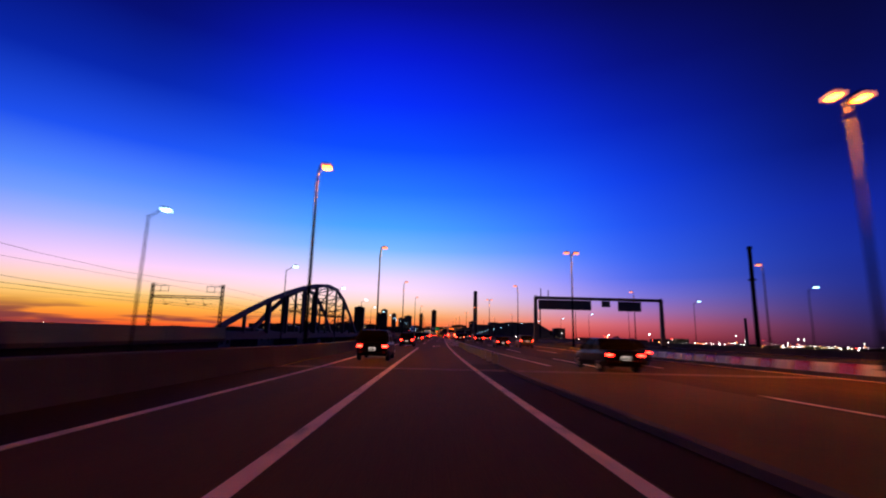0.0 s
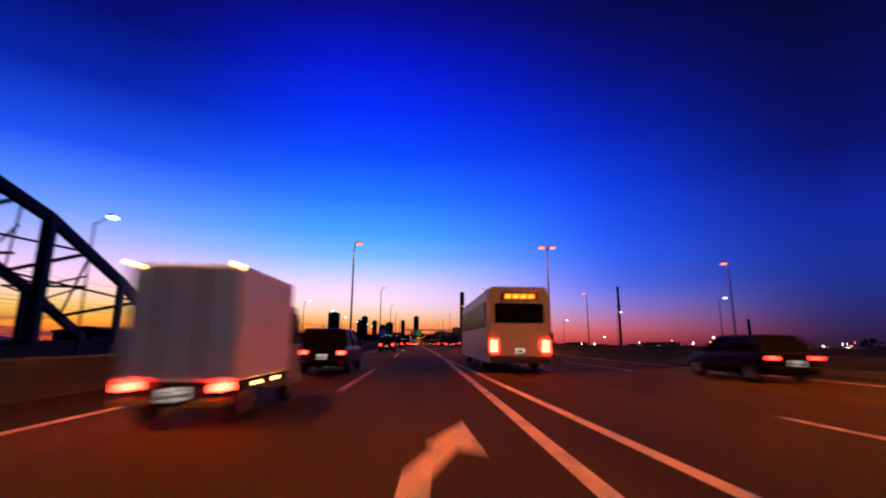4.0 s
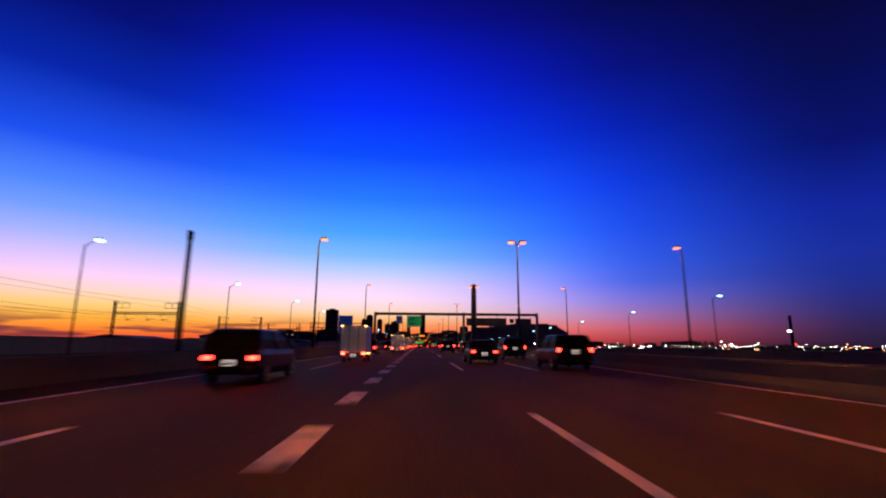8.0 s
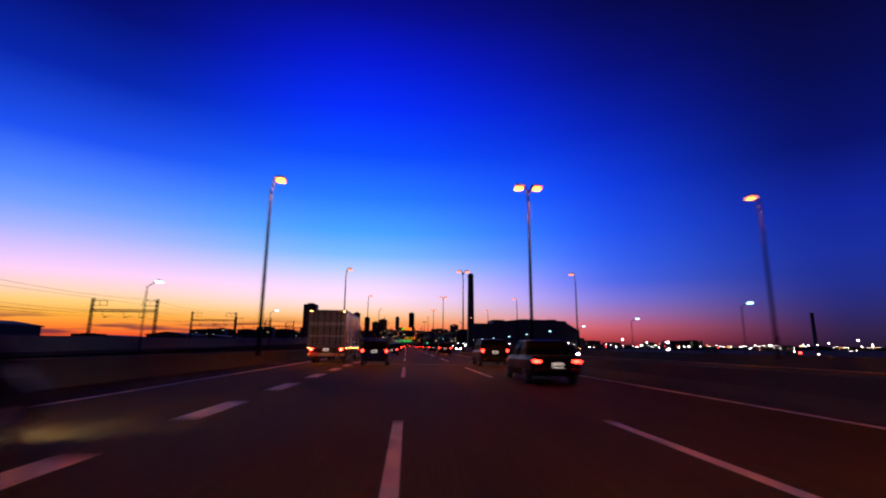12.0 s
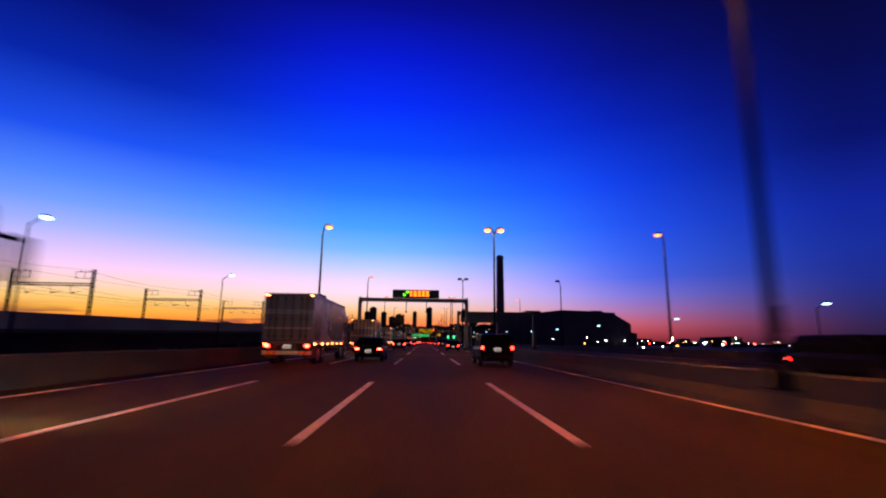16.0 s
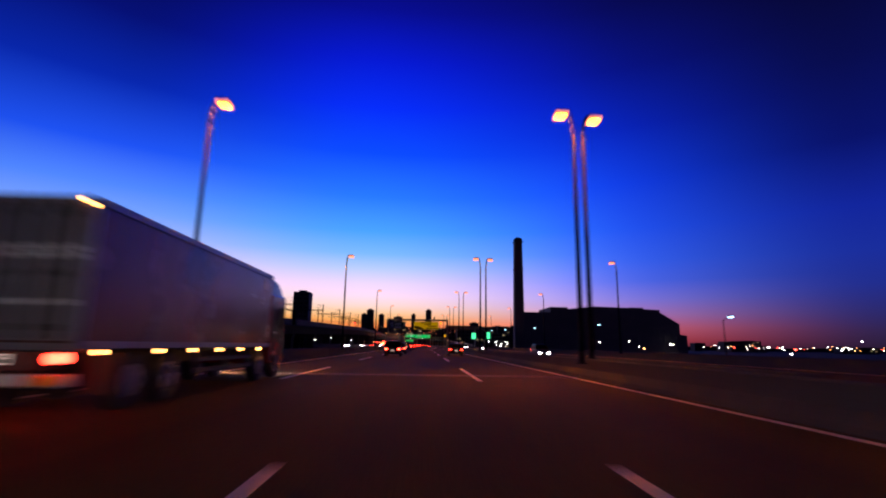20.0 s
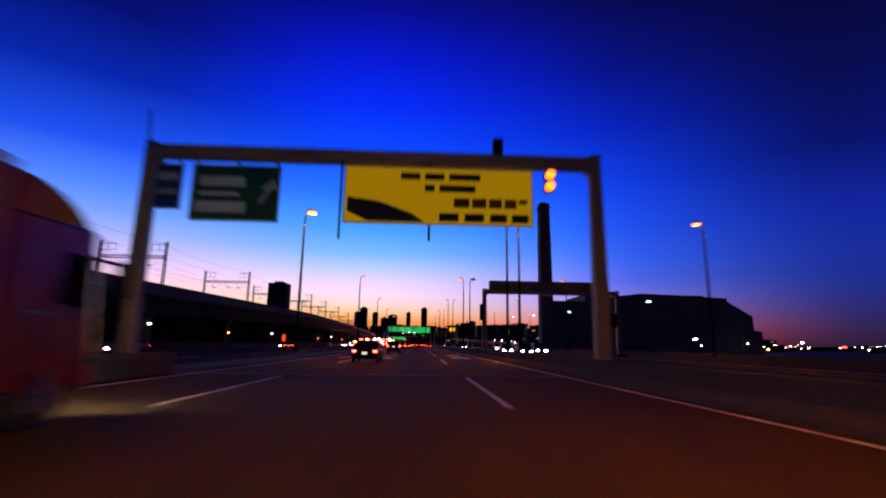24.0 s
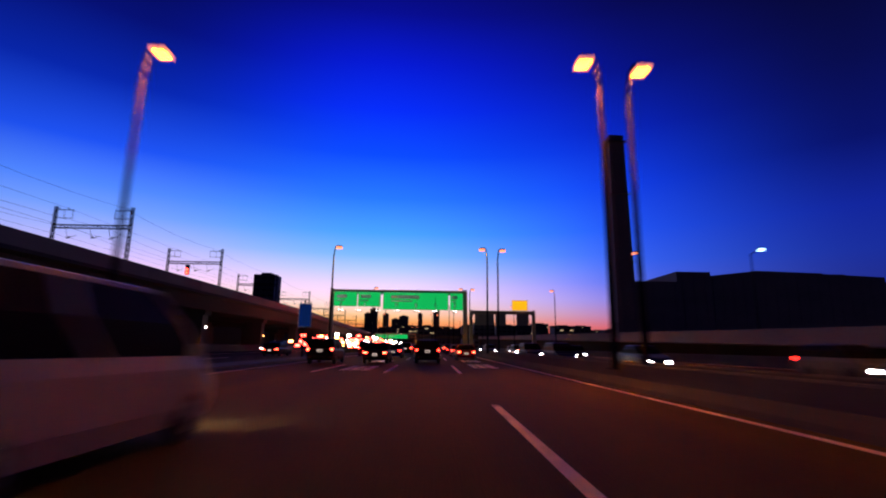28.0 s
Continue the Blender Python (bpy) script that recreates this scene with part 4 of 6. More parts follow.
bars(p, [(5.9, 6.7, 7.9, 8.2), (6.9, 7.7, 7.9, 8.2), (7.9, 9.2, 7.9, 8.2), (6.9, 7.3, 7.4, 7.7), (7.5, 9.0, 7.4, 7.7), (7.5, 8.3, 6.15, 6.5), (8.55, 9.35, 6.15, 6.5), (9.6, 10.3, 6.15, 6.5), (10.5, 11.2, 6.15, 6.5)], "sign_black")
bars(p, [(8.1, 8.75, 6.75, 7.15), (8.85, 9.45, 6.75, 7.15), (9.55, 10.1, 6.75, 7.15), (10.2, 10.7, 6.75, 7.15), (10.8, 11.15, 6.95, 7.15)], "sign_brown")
bm = bmesh.new()
prism(bm, [(3.75, 7.1), (5.0, 6.95), (6.4, 6.45), (6.9, 6.1), (4.6, 6.1), (3.75, 6.5)], "y", -0.396, -0.381)
part("picture_shape", bm, "sign_black", p)
for k in range(2):
    bm = bmesh.new()
    tube(bm, (12.1 + 0.02 * k, -0.5, 7.75 + 0.5 * k), (12.1 + 0.02 * k, -0.2, 7.75 + 0.5 * k), 0.24, 0.24, 14)
    bea = part("beacon", bm, "black", g)
    bm = bmesh.new()
    tube(bm, (12.1 + 0.02 * k, -0.53, 7.75 + 0.5 * k), (12.1 + 0.02 * k, -0.505, 7.75 + 0.5 * k), 0.2, 0.2, 14)
    part("beacon_lens", bm, "led_orange", bea, "lit amber beacon lens")
bm = bmesh.new()
for x in (3.45, 7.1):
    tube(bm, (x, -0.25, 5.35), (x, -0.25, 8.7), 0.05, 0.05, 6)
part("sensor_rod", bm, "black", g)
bm = bmesh.new()
slab(bm, 9.8, 10.2, -0.2, 0.2, 9.2, 9.95)
part("camera_box", bm, "black", g)
bm = bmesh.new()
tube(bm, (-4.6, 0, 9.2), (-4.75, 0, 10.8), 0.05, 0.04, 6)
part("antenna", bm, "black", g)

g = thing("display_gantry", "brown steel gantry with a long display case above the opposite road", "sign gantry", GANTRY, (0, 875, 0))
portal(g, [14.7, 31.2], 7.95)
bm = bmesh.new()
slab(bm, 15.3, 30.0, -0.5, 0.4, 7.97, 9.0)
soften(bm, 0.06, 1)
case = part("display_case", bm, "gantry", g)
bm = bmesh.new()
for k in range(9):
    slab(bm, 15.6 + 1.75 * k, 15.66 + 1.75 * k, -0.52, -0.502, 8.02, 8.95)
part("seam", bm, "sign_back", case)
bm = bmesh.new()
slab(bm, 14.15, 14.55, -0.5, 0.3, 4.2, 6.1)
soften(bm, 0.04, 1)
part("control_box", bm, "black", g)
bm = bmesh.new()
slab(bm, 29.4, 30.9, -0.5, 0.3, 3.6, 5.2)
soften(bm, 0.04, 1)
part("control_box", bm, "black", g)

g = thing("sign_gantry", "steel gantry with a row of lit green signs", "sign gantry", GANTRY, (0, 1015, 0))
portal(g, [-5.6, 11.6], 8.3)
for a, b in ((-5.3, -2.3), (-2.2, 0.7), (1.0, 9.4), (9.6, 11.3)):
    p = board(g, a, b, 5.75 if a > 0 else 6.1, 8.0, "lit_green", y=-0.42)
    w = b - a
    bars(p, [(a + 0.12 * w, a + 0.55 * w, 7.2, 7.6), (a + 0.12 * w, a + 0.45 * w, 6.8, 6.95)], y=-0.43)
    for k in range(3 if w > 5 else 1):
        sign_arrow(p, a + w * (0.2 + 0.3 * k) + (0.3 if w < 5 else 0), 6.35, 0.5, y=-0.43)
# sign lamps below the green row
for k in range(7):
    bm = bmesh.new()
    slab(bm, -4.6 + 2.4 * k, -3.9 + 2.4 * k, -1.5, -1.3, 5.45, 5.55)
    bar(bm, (-4.25 + 2.4 * k, -1.4, 5.5), (-4.25 + 2.4 * k, -0.1, 7.9), 0.05, 0.05)
    arm = part("lamp_arm", bm, "gantry", g)
    bm = bmesh.new()
    slab(bm, -4.55 + 2.4 * k, -3.95 + 2.4 * k, -1.48, -1.32, 5.552, 5.565)
    part("sign_lamp", bm, "city", arm, "lit sign lamp")

# two-beam frame beside the road with a blue board
g = thing("roadside_sign", "dark steel two-beam frame carrying a blue and yellow direction board", "road sign", "", (0, 411, 0))
for x in (-27.0, -10.9):
    bm = bmesh.new()
    for dx in (-0.25, 0.25):
        tube(bm, (x + dx, 0, -8), (x + dx, 0, 7.0), 0.1, 0.08, 8)
    for k in range(8):
        bar(bm, (x - 0.25, 0, -7 + 1.7 * k), (x + 0.25, 0, -6.2 + 1.7 * k), 0.05, 0.05)
    part("post", bm, "black", g)
for z in (6.9, 5.6):
    bm = bmesh.new()
    tube(bm, (-27.3, 0, z), (-10.6, 0, z), 0.1, 0.1, 8)
    part("beam", bm, "black", g)
p = board(g, -19.4, -15.5, 4.1, 9.0, "lit_blue", y=-0.3)
bars(p, [(-19.0, -16.0, 7.5, 7.9), (-18.6, -17.0, 6.9, 7.1), (-18.8, -16.4, 4.7, 5.1)], y=-0.31)
bars(p, [(-17.6, -16.2, 6.0, 6.6)], "sign_yellow", y=-0.31)

# board seen from behind on the lamp side, and a tilted one farther on
for x, y, z0, wide, high in ((-7.95, 277.6, 4.1, 0.9, 1.2), (-9.5, 635, 4.6, 1.1, 1.7)):
    g = thing("roadside_board", "dark sign board on a slim post beside the parapet", "road sign", "", (x, y, 0))
    board(g, -wide / 2, wide / 2, z0, z0 + high, "sign_black", y=-0.2)
    bm = bmesh.new()
    tube(bm, (0, -0.05, -8), (0, -0.05, z0 + high), 0.09, 0.08, 8)
    part("post", bm, "galv", g)
# green lit signs on the median side
for y, x in ((805, 19.35), (797, 21.9)):
    g = thing("lit_roadside_sign", "small lit green and white sign beside the opposite road", "road sign", "lit signs", (x, y, 0))
    bm = bmesh.new()
    slab(bm, -0.9, 0.9, -0.12, 0.1, 2.75, 4.55)
    soften(bm, 0.03, 1)
    case = part("case", bm, "black", g)
    bm = bmesh.new()
    slab(bm, -0.45, 0.62, -0.132, -0.122, 2.9, 4.4)
    part("lit_face", bm, "bright_green", case, "glowing green face")
    bm = bmesh.new()
    tube(bm, (0, 0, 0.0), (0, 0, 2.75), 0.09, 0.08, 8)
    part("post", bm, "galv", g)

# gantry beyond the last one: sign backs, with a lit yellow board on top; a blue board on the near side
g = thing("sign_gantry", "dark gantry with sign backs and a lit yellow board", "sign gantry", GANTRY, (0, 1030, 0))
portal(g, [13.6, 23.6], 6.9)
for a, b in ((14.2, 17.3), (17.5, 19.2), (20.9, 22.9)):
    board(g, a, b, 4.6, 6.5, "sign_back", 0.3, "sign_panel", True)
p = board(g, 20.1, 22.6, 6.95, 8.6, "warm_yellow", ribs=False)
g = thing("roadside_sign", "small lit blue board on a post", "road sign", "", (-5.9, 1003, 0))
bm = bmesh.new()
tube(bm, (0, 0, 0), (0, 0, 5.8), 0.09, 0.08, 8)
part("post", bm, "galv", g)
p = board(g, -0.55, 0.75, 3.0, 5.4, "lit_blue", y=-0.2)

g = thing("sign_gantry", "far steel gantry with lit green signs", "sign gantry", GANTRY, (bend(1168), 1168, 0))
portal(g, [-5.0, 13.0], 6.6)
for a, b in ((-4.2, 0.5), (1.0, 9.5)):
    p = board(g, a, b, 4.3, 6.1, "lit_green")
    bars(p, [(a + 0.5, a + 2.6, 5.3, 5.6)])
# ---------------------------------------------------------------- railway: arch truss bridge, viaduct, overhead line
RAIL_Z = [(-200, 0.8), (60, 1.2), (240, 1.2), (420, 1.0), (560, 2.4), (640, 3.8), (760, 6.2), (890, 8.6), (980, 10.4), (1100, 10.6), (1250, 8.5), (1420, 5.0)]
NEAR_X, FAR_X = -34.0, -44.0


def arch(y, y0, y1, crown, rise, power=1.68):
    mid = y0 + (y1 - y0) * crown
    half = (mid - y0) if y < mid else (y1 - mid)
    return 1.2 + rise * (1 - min(1, abs(y - mid) / half) ** power)


bridge = thing("arch_truss_bridge", "dark steel arch truss railway bridge against the sunset", "bridge")
SPANS = {NEAR_X: (90.6, 207.0, 0.652, 15.0), FAR_X: (114.6, 204.3, 0.536, 13.6)}


def rib_x(side, y):
    """The two ribs stand a little askew to the road."""
    return -44.75 + 0.049 * y if side == NEAR_X else -40.85 - 0.017 * y


for x, (ya, yb, crown, rise) in SPANS.items():
    n = 10 if x == NEAR_X else 8
    ys = [ya + (yb - ya) * k / n for k in range(n + 1)]
    pts = [(rib_x(x, y), y, arch(y, ya, yb, crown, rise)) for y in ys]
    for a, b in zip(pts, pts[1:]):
        bm = bmesh.new()
        bar(bm, a, b, 0.7, 1.0)
        part("arch_chord", bm, "truss", bridge)
    for k, p_ in enumerate(pts[1:-1]):
        bm = bmesh.new()
        bar(bm, (p_[0], p_[1], 0.6), p_, 0.6 if k % 3 != 1 else 1.0, 0.55 if k % 3 != 1 else 0.9)
        part("hanger", bm, "truss", bridge)
    bm = bmesh.new()
    bar(bm, (rib_x(x, 50), 50, 0.3), (rib_x(x, 250), 250, 0.3), 0.8, 1.6)
    part("deck_girder", bm, "truss", bridge)
for k in range(9):
    y = 124 + 9.4 * k
    za = arch(y, *SPANS[NEAR_X])
    zb = arch(y, *SPANS[FAR_X])
    xa, xb = rib_x(NEAR_X, y), rib_x(FAR_X, y)
    bm = bmesh.new()
    bar(bm, (xa, y, za), (xb, y, zb), 0.3, 0.35)
    part("cross_strut", bm, "truss", bridge)
    if min(za, zb) > 7.5:
        for z in (min(za, zb) - 3.0, 6.6):
            if z < 6.2:
                continue
            bm = bmesh.new()
            bar(bm, (xa, y, z), (xb, y, z), 0.2, 0.25)
            part("cross_strut", bm, "truss", bridge)
        bm = bmesh.new()
        mid = (xa + xb) / 2
        for x in (xa, xb):
            bar(bm, (x, y, min(za, zb) - 0.4), (mid, y, 6.7), 0.16, 0.18)
            bar(bm, (mid, y, min(za, zb) - 3.0), (x, y, 6.7), 0.13, 0.15)
        part("sway_brace", bm, "truss", bridge)
    if k < 8:
        y2 = y + 9.4
        bm = bmesh.new()
        bar(bm, (xa, y, za), (rib_x(FAR_X, y2), y2, arch(y2, *SPANS[FAR_X])), 0.2, 0.22)
        bar(bm, (xb, y, zb), (rib_x(NEAR_X, y2), y2, arch(y2, *SPANS[NEAR_X])), 0.2, 0.22)
        part("top_brace", bm, "truss", bridge)
for x in (NEAR_X, FAR_X):
    bm = bmesh.new()
    for y in (86, 206):
        slab(bm, rib_x(x, y) - 1.4, rib_x(x, y) + 1.4, y - 2, y + 2, -8, -0.4)
    part("pier", bm, "rail_concrete", bridge)

viaduct = tagged(new("rail_viaduct"), "dark concrete railway viaduct climbing beside the expressway", "viaduct", kind="structure")
ys = [Y0 - 120 + 15 * k for k in range(110)]
for y, y2 in zip(ys, ys[1:]):
    za, zb = between(RAIL_Z, y), between(RAIL_Z, y2)
    if 60 < y < 235:
        continue
    bm = bmesh.new()
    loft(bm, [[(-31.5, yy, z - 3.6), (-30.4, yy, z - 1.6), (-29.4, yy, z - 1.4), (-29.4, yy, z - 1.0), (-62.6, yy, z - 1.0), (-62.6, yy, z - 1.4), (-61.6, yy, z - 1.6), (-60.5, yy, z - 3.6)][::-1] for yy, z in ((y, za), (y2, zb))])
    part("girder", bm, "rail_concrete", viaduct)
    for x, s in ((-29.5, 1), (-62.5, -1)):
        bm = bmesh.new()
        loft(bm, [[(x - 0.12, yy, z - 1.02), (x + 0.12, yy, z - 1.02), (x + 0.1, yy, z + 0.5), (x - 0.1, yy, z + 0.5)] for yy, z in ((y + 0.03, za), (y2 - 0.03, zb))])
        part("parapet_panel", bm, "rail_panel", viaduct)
for y in (v + 9 for v in ys[::2]):
    z = between(RAIL_Z, y)
    if 60 < y < 250:
        continue
    bm = bmesh.new()
    for x in (-33.5, -46.0, -58.5):
        slab(bm, x - 1.1, x + 1.1, y - 1.1, y + 1.1, -8, z - 3.5)
    slab(bm, -60.0, -32.0, y - 1.2, y + 1.2, z - 4.4, z - 3.4)
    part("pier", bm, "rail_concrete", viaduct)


def taller(y):
    return 1.0 if y < 850 else 1.28 if y < 1000 else 1.42


MAST_X = [(0, -36), (90, -36), (150, -39), (265, -41.5), (620, -41.6), (760, -40.5), (948, -39), (1400, -39.5)]


def overhead_portal(y):
    """Two lattice masts, a trussed beam and droppers of the railway's overhead line."""
    z = between(RAIL_Z, y) - 1.0
    top = thing("overhead_line_portal", "slim dark steel portal of the railway overhead line", "catenary mast", "portals of the railway", (0, y, z))
    right = between(MAST_X, y)
    left = right - 11.6
    for x in (right, left):
        bm = bmesh.new()
        for dx in (-0.22, 0.22):
            bar(bm, (x + dx, 0, 0), (x + dx * 0.8, 0, 8.6), 0.17, 0.17)
        for k in range(12):
            s = 1 if k % 2 else -1
            bar(bm, (x - 0.22 * s, 0, 0.7 * k), (x + 0.22 * s, 0, 0.7 * k + 0.7), 0.08, 0.08)
        part("mast", bm, "black", top)
        bm = bmesh.new()
        s = 1 if x == left else -1
        bar(bm, (x, 0, 8.2), (x + s * 2.6, 0, 8.2), 0.07, 0.07)
        bar(bm, (x, 0, 7.3), (x + s * 2.6, 0, 7.3), 0.06, 0.06)
        for d in (1.3, 2.6):
            bar(bm, (x + s * d, 0, 7.2), (x + s * d, 0, 8.3), 0.06, 0.06)
        for d in (0.6, 1.9):
            tube(bm, (x + s * d, 0, 8.2), (x + s * d, 0, 8.5), 0.06, 0.05, 6)
        part("feeder_bracket", bm, "black", top)
    bm = bmesh.new()
    for dz in (6.2, 6.55):
        bar(bm, (left, 0, dz), (right, 0, dz), 0.13, 0.13)
    for k in range(20):
        x = left + 0.2 + 0.56 * k
        bar(bm, (x, 0, 6.2 if k % 2 else 6.55), (x + 0.56, 0, 6.55 if k % 2 else 6.2), 0.07, 0.07)
    part("beam", bm, "black", top)
    for xc in (left + 2.9, left + 6.6, left + 9.4):
        bm = bmesh.new()
        bar(bm, (xc - 1.0, 0, 6.2), (xc - 0.6, 0, 5.0), 0.05, 0.05)
        bar(bm, (xc - 0.8, 0, 5.1), (xc + 0.7, 0, 5.4), 0.05, 0.05)
        tube(bm, (xc - 0.5, 0, 5.15), (xc - 0.2, 0, 5.2), 0.09, 0.09, 6)
        part("registration_arm", bm, "black", top)
    top.scale = (1.0, 1.0, taller(y))
    return top


PORTALS = [34, 82.6, 266, 314, 365, 413, 459, 503, 546, 581, 616, 650, 690, 732, 774, 818, 862, 905, 948, 987, 1025.5, 1058.5, 1098, 1138, 1178, 1218, 1258, 1298]
for y in PORTALS:
    overhead_portal(y)
sig = thing("rail_signal", "red railway signal hung under a portal beam", "rail signal", "", (between(MAST_X, 1058) - 7.0, 1058.2, between(RAIL_Z, 1058) - 1 + 6.2 * 1.42))
bm = bmesh.new()
slab(bm, -0.45, 0.45, -0.2, 0.1, -2.5, -0.25)
soften(bm, 0.08, 1)
case = part("housing", bm, "black", sig)
bm = bmesh.new()
for dx in (-0.3, 0.3):
    bar(bm, (dx, 0, -0.3), (dx, 0, 0.02), 0.07, 0.07)
part("bracket", bm, "black", sig)
for k, lens in enumerate(("glass", "tail", "tail")):
    bm = bmesh.new()
    tube(bm, (0, -0.26, -0.65 - 0.7 * k), (0, -0.2, -0.65 - 0.7 * k), 0.27, 0.27, 14)
    part("lamp", bm, lens, case, "lit red signal lamp" if lens == "tail" else "")
lines = tagged(new("overhead_wires"), "thin overhead wires of the railway", "cable", kind="")
for i, (off, dz) in enumerate(((-8.3, 5.0), (-8.3, 6.1), (-3.0, 5.0), (-3.0, 6.1), (-10.3, 8.5), (-1.3, 8.5))):
    bm = bmesh.new()
    spots = [-60.0] + PORTALS + [1400.0]
    for a, b in zip(spots, spots[1:]):
        za, zb = between(RAIL_Z, a) - 1 + dz * taller(a), between(RAIL_Z, b) - 1 + dz * taller(b)
        steps = 4
        sag = 0.0 if i % 2 == 0 and i < 5 else 0.7
        q = [(between(MAST_X, a + (b - a) * k / steps) + off, a + (b - a) * k / steps, za + (zb - za) * k / steps - sag * 4 * (k / steps) * (1 - k / steps)) for k in range(steps + 1)]
        for p0, p1 in zip(q, q[1:]):
            tube(bm, p0, p1, 0.02, 0.02, 4, False)
    part("wire", bm, "black", lines)

# ---------------------------------------------------------------- far things
tower = thing("chimney_tower", "tall dark tapering incinerator chimney of concrete", "chimney", "", (110.6, 1212, -8))
bm = bmesh.new()
loft(bm, [[(-w, -w, z), (-w * 0.6, -w * 1.15, z), (w * 0.6, -w * 1.15, z), (w, -w, z), (w, w, z), (-w, w, z)] for z, w in ((0, 5.5), (65, 4.8), (126, 4.15), (128, 4.15))])
part("shaft", bm, "chimney", tower)
bm = bmesh.new()
for dx in (-1.3, 1.3):
    tube(bm, (dx, 0, 128), (dx, 0, 130), 1.0, 0.95, 12)
part("flue", bm, "chimney", tower)
for z in (55, 93, 124):
    bm = bmesh.new()
    slab(bm, -5.4, 5.4, -6.1, 5.2, z, z + 0.25)
    gal = part("gallery", bm, "chimney", tower)
    bm = bmesh.new()
    slab(bm, -5.0, -4.3, -6.0, -5.7, z + 0.25, z + 1.0)
    part("warning_lamp", bm, "reflect_red", gal, "unlit red warning lamp")

ware = thing("incineration_plant", "huge dark plant hall with a faceted roofline", "industrial building", "", (0, 1227, -8))
for x0, x1, h0, h1, y0, y1 in ((127.6, 163, 51, 51, 0, 22), (163, 185, 58, 58, 4, 60), (185, 219, 56, 60, 8, 70), (219, 262, 60, 59, 8, 70), (262, 303, 58.6, 57, 8, 70), (270, 288, 60.5, 60.5, 20, 60), (303, 327, 54, 40, 8, 70), (327, 338, 28, 26, 12, 60)):
    x0, x1, h0, h1 = 7 + (x0 - 7) * 0.92, 7 + (x1 - 7) * 0.92, h0 * 0.93, h1 * 0.93
    bm = bmesh.new()
    loft(bm, [[(x0, y, 0), (x1, y, 0), (x1, y, h1), (x0, y, h0)] for y in (y0, y1)])
    hall = part("hall", bm, "warehouse", ware)
    bm = bmesh.new()
    n = max(1, int((x1 - x0) / 6))
    for k in range(n):
        xx = x0 + (k + 0.5) * (x1 - x0) / n
        slab(bm, xx - 0.15, xx + 0.15, y0 - 0.25, y0 - 0.02, 2, min(h0, h1) - 1)
    part("rib", bm, "warehouse", hall)

rnd = random.Random(3)


def block(name, x, y, wide, deep, high, label, lit=0.06, floors=None):
    t = thing(name, label, "building", "far tower blocks", (x, y, -8))
    bm = bmesh.new()
    slab(bm, -wide / 2, wide / 2, 0, deep, 0, high)
    body = part("facade", bm, "tower", t)
    bm = bmesh.new()
    slab(bm, -wide * 0.22, wide * 0.25, deep * 0.2, deep * 0.7, high, high + max(2.0, high * 0.03))
    part("roof_plant", bm, "tower", t)
    rows, cols = min(14, max(4, int(high / 9))), max(3, int(wide / 9))
    dark, on = bmesh.new(), bmesh.new()
    count = 0
    for r in range(rows):
        for c in range(cols):
            cx = -wide / 2 + (c + 0.5) * wide / cols
            cz = 5 + (r + 0.5) * (high - 6) / rows
            hit_on = rnd.random() < lit
            slab(on if hit_on else dark, cx - wide / cols * 0.32, cx + wide / cols * 0.32, -0.25, -0.02, cz - 1.1, cz + 1.1)
            count += hit_on
    tagged(part("window_band", dark, "glass", body), kind="stuff")
    if count:
        tagged(part("lit_window", on, "city_window", body), kind="stuff")
    else:
        on.free()
    return t


M["city_window"] = glow("lit_window", (1.0, 0.75, 0.45), 0.5)
block("office_block", -243, 1680, 32, 30, 112, "dark slab office block with a few lit windows", 0.01)
for x, y, w, h in ((-370, 3800, 33, 212), (-333, 3810, 44, 241), (-261, 3800, 33, 210), (-204, 3800, 44, 179), (-155, 3810, 55, 197), (-58, 3800, 26, 214), (38, 3800, 37, 244), (-110, 3850, 60, 118), (0, 3850, 60, 112),
                   (95, 3850, 70, 110), (165, 3830, 60, 118), (228, 3800, 110, 135), (329, 3800, 55, 165), (395, 3830, 80, 130), (480, 3800, 70, 145), (560, 3850, 110, 120), (-430, 3830, 80, 125), (-510, 3800, 70, 130), (-580, 3850, 90, 112), (-660, 3800, 60, 130), (-760, 3850, 120, 110)):
    block("tower_block", 7 + (x - 7) * 1.258, y + 800, w * 1.258, 40, (h - 8) * 1.2, "distant dark tower block on the skyline", 0.03)
rnd = random.Random(11)
for k in range(34):
    x = rnd.uniform(-1500, 1900)
    if -520 < x < 480 and k % 2:
        continue
    block("low_block", x, rnd.uniform(2300, 3300), rnd.uniform(40, 130), 40, rnd.uniform(18, 48), "distant low dark block on the horizon", 0.05)

for k in range(24):
    x = -1000 + 76 * k
    block("low_block", x + rnd.uniform(-14, 14), 2780 + rnd.uniform(0, 160), rnd.uniform(62, 100), 40, rnd.uniform(74, 102) - (8 if abs(x) < 200 else 0), "distant low dark block on the horizon", 0.06)

for k in range(26):
    x = -560 + 40 * k
    block("low_block", x + rnd.uniform(-9, 9), 1880 + rnd.uniform(0, 120), rnd.uniform(26, 46), 30, rnd.uniform(38, 58), "dark low block of the town ahead", 0.1)

bm = bmesh.new()
ring = 26
prof = [(0, 128), (20, 128), (45, 118), (95, 86), (170, 52), (300, 22), (480, 0)]
loft(bm, [[(-1525 + r * math.cos(a), 4640 + r * math.sin(a) * 0.3, -8 + z + (6 * math.sin(5 * a) if 0 < z < 120 else 0)) for a in (math.tau * k / ring for k in range(ring))] for r, z in prof[::-1][:-1]])
single("mountain", bm, "mountain", "far snow-streaked cone of a volcano on the horizon", "mountain", kind="structure")
